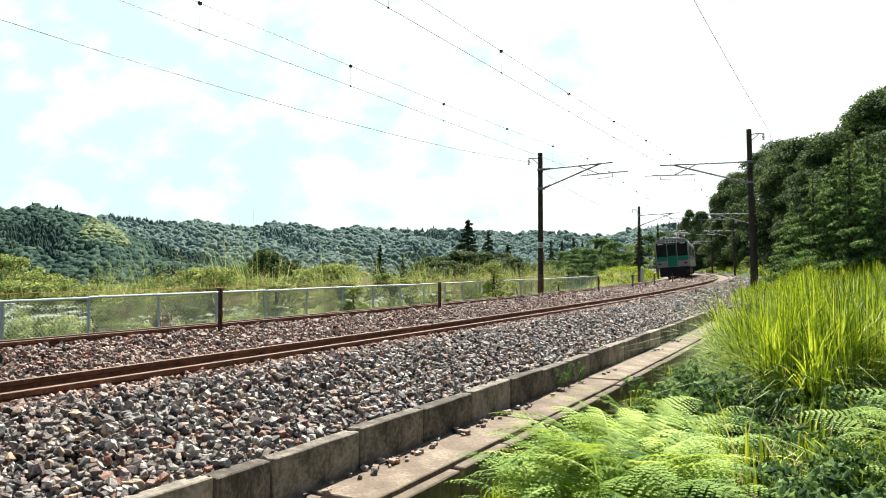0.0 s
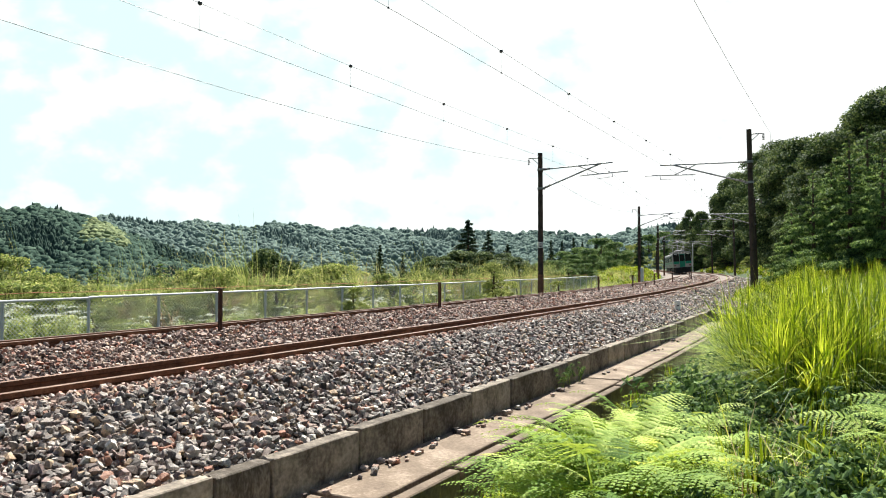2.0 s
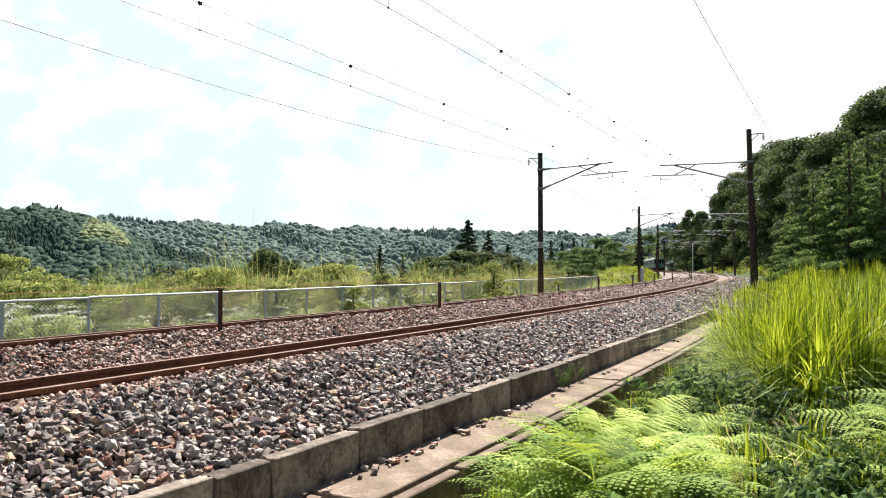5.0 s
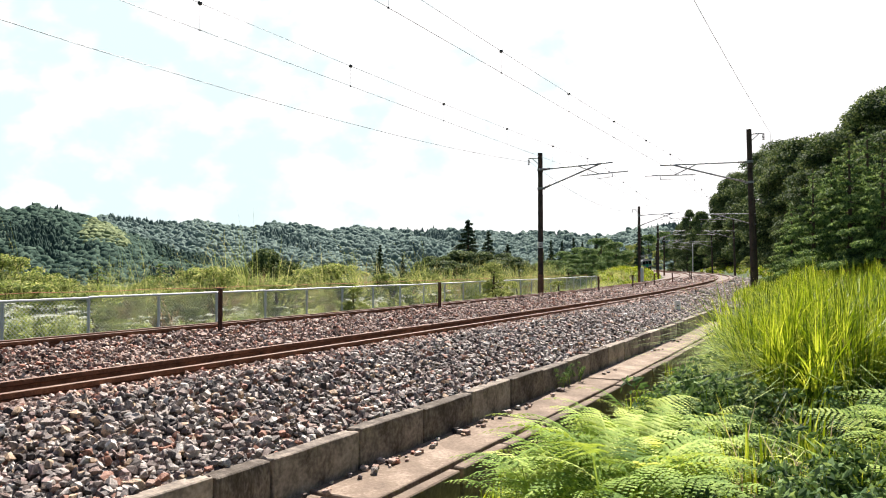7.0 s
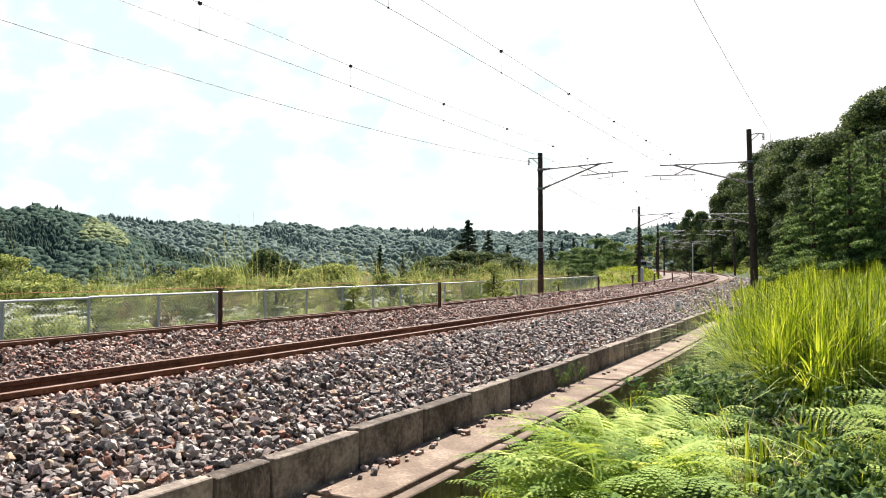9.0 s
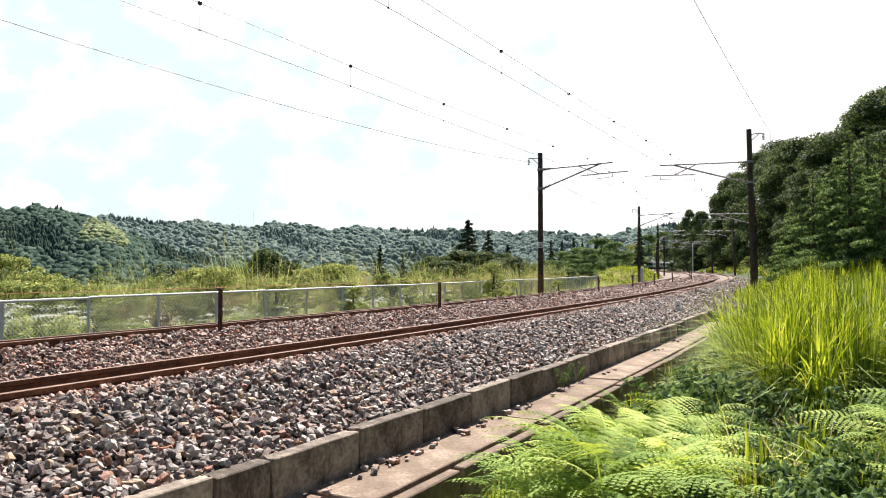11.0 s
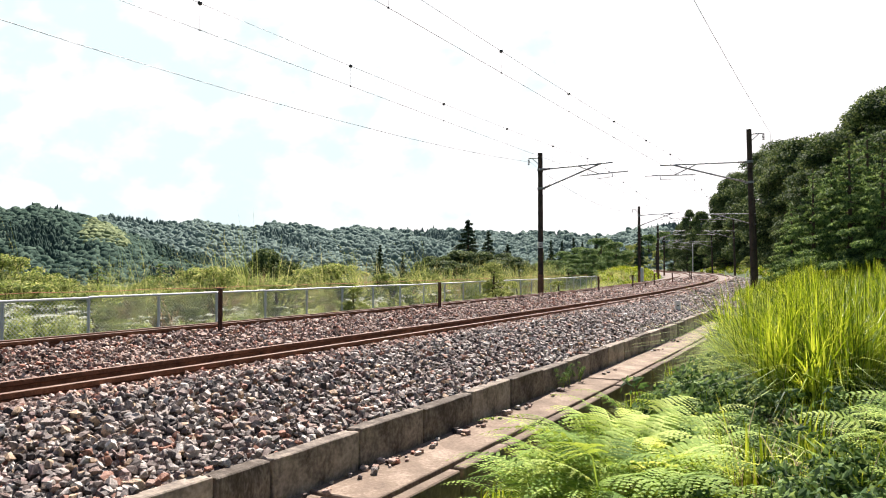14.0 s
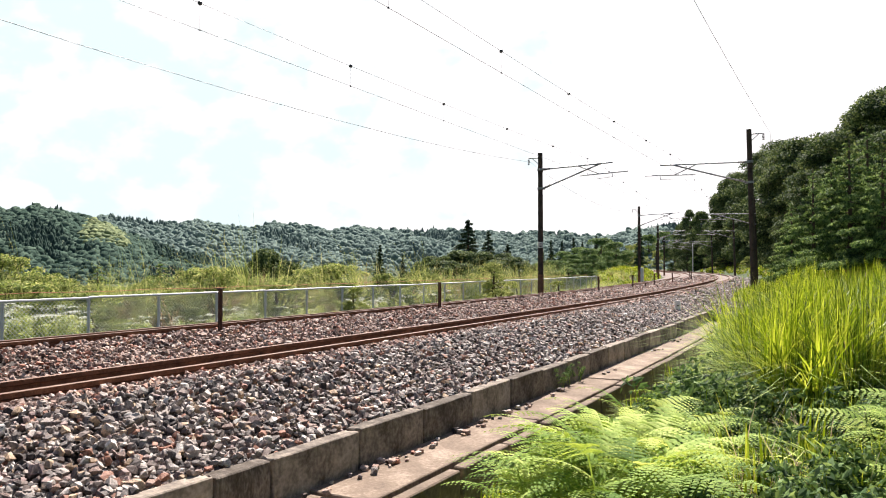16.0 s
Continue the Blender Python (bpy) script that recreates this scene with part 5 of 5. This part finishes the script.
    b = bmesh.new()
    for x in (-0.5, 0.5):
        rod(b, (x, 3.0, 3.6), (x * 0.9, 2.2, 4.35), 0.025, sides=5)
        rod(b, (x * 0.9, 2.2, 4.35), (x * 0.9, 3.0, 5.0), 0.02, sides=5)
        rod(b, (x, 4.6, 3.6), (x * 0.9, 4.4, 4.35), 0.025, sides=5)
        rod(b, (x * 0.9, 4.4, 4.35), (x * 0.9, 3.3, 5.0), 0.02, sides=5)
    rod(b, (-0.85, 3.0, 5.02), (0.85, 3.0, 5.02), 0.025, sides=5)
    rod(b, (-0.85, 3.3, 5.02), (0.85, 3.3, 5.02), 0.025, sides=5)
    rod(b, (-0.6, 2.7, 3.66), (0.6, 2.7, 3.66), 0.03, sides=5)
    rod(b, (-0.6, 4.8, 3.66), (0.6, 4.8, 3.66), 0.03, sides=5)
    part("pantograph", b, GALV_DULL, t)
    return t


tail_car = build_car("stainless commuter train car with a green stripe, seen from behind")
lead_car = copy_thing(tail_car, Matrix())
tagged(lead_car, "stainless leading train car with a green stripe ahead of another")


# ---------------------------------------------------------------- small things by the line
def small_things():
    m = thing("distance_marker", at(s_at(20.0, 5.6), 5.5, -0.16), "small white marker stake with a dark sign in the ballast", "marker", rz=-0.2)
    b = bmesh.new()
    box(b, -0.075, 0.075, -0.05, 0.05, -0.2, 0.24, 0.01)
    part("stake", b, WHITE, m)
    b = bmesh.new()
    box(b, -0.03, 0.03, -0.056, -0.0505, 0.09, 0.12, 0.002)
    part("sign_bars", b, BLACKBAR, m)
    s = s_at(64.5, -2.6)
    p = thing("white_marker_post", at(s, -2.6, -0.25), "white painted concrete marker post beside the farther track", "marker", rz=-course(s))
    b = bmesh.new()
    box(b, -0.13, 0.13, -0.1, 0.1, -0.2, 1.25, 0.03)
    part("shaft", b, WHITE, p)
    s = s_at(35.0, -2.69)
    t = thing("pole_plate", at(s, -2.69, 2.05), "small white number plate fixed to the mast", "plate", rz=-course(s) + 0.2)
    b = bmesh.new()
    box(b, -0.12, 0.12, -0.19, -0.165, -0.14, 0.14, 0.004)
    part("plate", b, WHITE, t)
    b = bmesh.new()
    for k in range(3):
        box(b, -0.07, 0.07, -0.196, -0.1905, -0.08 + 0.06 * k, -0.05 + 0.06 * k)
    part("lettering", b, BLACKBAR, t)

    hut = thing("trackside_building", (119.0, 428.0, -0.6), "low dark building half hidden behind the curve", "building", rz=-0.3)
    b = bmesh.new()
    box(b, -4.5, 4.5, -2.5, 2.5, -4.0, 3.6, 0.05)
    part("wall", b, POLE, hut)
    b = bmesh.new()
    for sg in (-1, 1):
        box(b, -4.9, 4.9, -0.1, 3.1, -0.08, 0.08, 0.0, Matrix.Translation((0, 0, 4.75)) @ Matrix.Rotation(math.pi if sg < 0 else 0, 4, "Z") @ Matrix.Rotation(radians(-21), 4, "X"))
    part("roof", b, GALV_DULL, hut)
    for k in range(3):
        b = bmesh.new()
        box(b, -3.4 + 2.6 * k, -1.9 + 2.6 * k, -2.56, -2.5, 1.2, 2.6, 0.02)
        part("window", b, DARKGLASS, hut)


small_things()


def loose_stones():
    r = random.Random(77)
    meshes = []
    for k in range(8):
        me = bpy.data.meshes.new("stone")
        me.from_pydata([tuple(c) for c in SHAPES[k]], [], [tuple(int(i) for i in c) for c in SHAPE_F[k]])
        me.shade_flat()
        me.materials.append(STONE_RUST if k % 3 == 0 else STONE)
        meshes.append(me)
    heap = [(-1.0, 6.45), (-0.6, 6.42), (-0.3, 6.45), (0.1, 6.4), (0.35, 6.43), (0.9, 6.4), (1.2, 6.42), (1.8, 6.4), (2.4, 6.42), (3.5, 6.4), (5.6, 6.5), (8.8, 6.5), (10.6, 6.5), (11.0, 6.45)]
    for s, d in heap:
        for k in range(r.randint(2, 6)):
            o = new("loose_stone", r.choice(meshes))
            rad = r.uniform(0.022, 0.052)
            o.matrix_basis = Matrix.Translation(at(s + r.uniform(-0.3, 0.3), d - 0.24 + r.uniform(-0.06, 0.08), -0.585 + rad * 0.45)) @ Matrix.Rotation(r.uniform(0, 6.28), 4, "Z") @ Matrix.Diagonal((rad, rad, rad, 1))
            tagged(o, "stray ballast stone fallen on the drain slabs", "stone", "stray stones")
    # single stones of the shoulder along the kerb
    for k in range(290):
        o = new("stone", r.choice(meshes))
        rad = r.uniform(0.03, 0.05)
        s, d = r.uniform(-7.5, 0.5), r.uniform(5.5, 5.93)
        o.parent = ballast
        o.matrix_basis = Matrix.Translation(at(s, d, float(bed_z(d)) + 0.022)) @ Matrix.Rotation(r.uniform(0, 6.28), 4, "Z") @ Matrix.Rotation(r.uniform(-0.5, 0.5), 4, "X") @ Matrix.Diagonal((rad, rad, rad, 1))


loose_stones()


# ---------------------------------------------------------------- clouds
def build_clouds():
    m = bpy.data.materials.new("cloud")
    m.use_nodes = True
    n, l = m.node_tree.nodes, m.node_tree.links
    n.remove(n["Principled BSDF"])
    co = n.new("ShaderNodeTexCoord")
    no = n.new("ShaderNodeTexNoise")
    no.inputs["Scale"].default_value, no.inputs["Detail"].default_value, no.inputs["Roughness"].default_value = 0.0030, 7, 0.5
    mp = n.new("ShaderNodeMapping")
    mp.inputs["Scale"].default_value = (1.0, 1.0, 1.5)
    l.new(co.outputs["Object"], mp.inputs["Vector"])
    l.new(mp.outputs[0], no.inputs["Vector"])
    rp = n.new("ShaderNodeValToRGB")
    rp.color_ramp.elements[0].position, rp.color_ramp.elements[1].position = 0.43, 0.66
    rp.color_ramp.elements[0].color, rp.color_ramp.elements[1].color = (0.41, 0.505, 0.518, 1), (0.58, 0.58, 0.58, 1)
    rp.color_ramp.interpolation = "EASE"
    sx = n.new("ShaderNodeSeparateXYZ")
    l.new(co.outputs["Object"], sx.inputs[0])
    more = n.new("ShaderNodeMapRange")
    more.inputs["From Min"].default_value, more.inputs["From Max"].default_value = -1500.0, 900.0
    more.inputs["To Min"].default_value, more.inputs["To Max"].default_value = -0.03, 0.2
    l.new(sx.outputs["X"], more.inputs["Value"])
    ad = n.new("ShaderNodeMath")
    l.new(no.outputs["Fac"], ad.inputs[0])
    l.new(more.outputs[0], ad.inputs[1])
    l.new(ad.outputs[0], rp.inputs["Fac"])
    em = n.new("ShaderNodeEmission")
    l.new(rp.outputs["Color"], em.inputs["Color"])
    l.new(em.outputs[0], n["Material Output"].inputs["Surface"])
    vs = [(-3800, 3400, 60), (3800, 3400, 60), (3800, 3400, 1900), (-3800, 3400, 1900)]
    fs = [(0, 1, 2, 3)]
    c = from_arrays("backdrop_clouds", vs, fs, m)
    return tagged(c, "thin bright white summer clouds drifting across pale sky", "clouds", kind="structure")


clouds = build_clouds()

# ---------------------------------------------------------------- what moves
SPEED = [(0.0, 61.0), (1.0, 86.0), (2.0, 113.0), (3.0, 138.5), (4.2, 168.0), (6.3, 218.0), (9.2, 285.0), (11.3, 330.0), (13.0, 362.0), (16.0, 405.0)]


def tail_at(t):
    return float(np.interp(t, [a for a, b in SPEED], [b for a, b in SPEED]))


def car_pose(s):
    a, b = Vector(at(s + 2.9, 0, 0.04)), Vector(at(s + 16.7, 0, 0.04))
    u = (b - a).normalized()
    rz = math.atan2(u.y, u.x) - math.pi / 2
    return Matrix.Translation(a - u * 2.9) @ Matrix.Rotation(rz, 4, "Z") @ Matrix.Rotation(-math.atan2(CANT, 2 * HALF), 4, "Y")


def motions():
    walk(tail_car, [(0.5 * k, car_pose(tail_at(0.5 * k))) for k in range(33)])
    walk(lead_car, [(0.5 * k, car_pose(tail_at(0.5 * k) + 20.1)) for k in range(33)])
    walk(clouds, [(0.0, pose(60, 0, 0)), (16.0, pose(-75, 0, 0))])
    # plants rock in the wind
    for i, (o, m, a) in enumerate(SWAY):
        r = random.Random(i)
        f1, f2, p1, p2 = r.uniform(0.28, 0.42), r.uniform(0.7, 1.0), r.uniform(0, 1.5), r.uniform(0, 6.28)
        rows = []
        for k in range(41):
            t = 0.4 * k
            gust = 0.6 + 0.5 * math.sin(0.55 * t + m.translation.x * 0.4)
            w = a * gust * (math.sin(6.283 * f1 * t + p1 - m.translation.x * 0.6) + 0.4 * math.sin(6.283 * f2 * t + p2))
            turn = Matrix.Rotation(w, 4, "Y") @ Matrix.Rotation(w * 0.4, 4, "X")
            rows.append((t, Matrix.Translation(m.translation) @ turn @ m.to_3x3().to_4x4()))
        walk(o, rows)


motions()
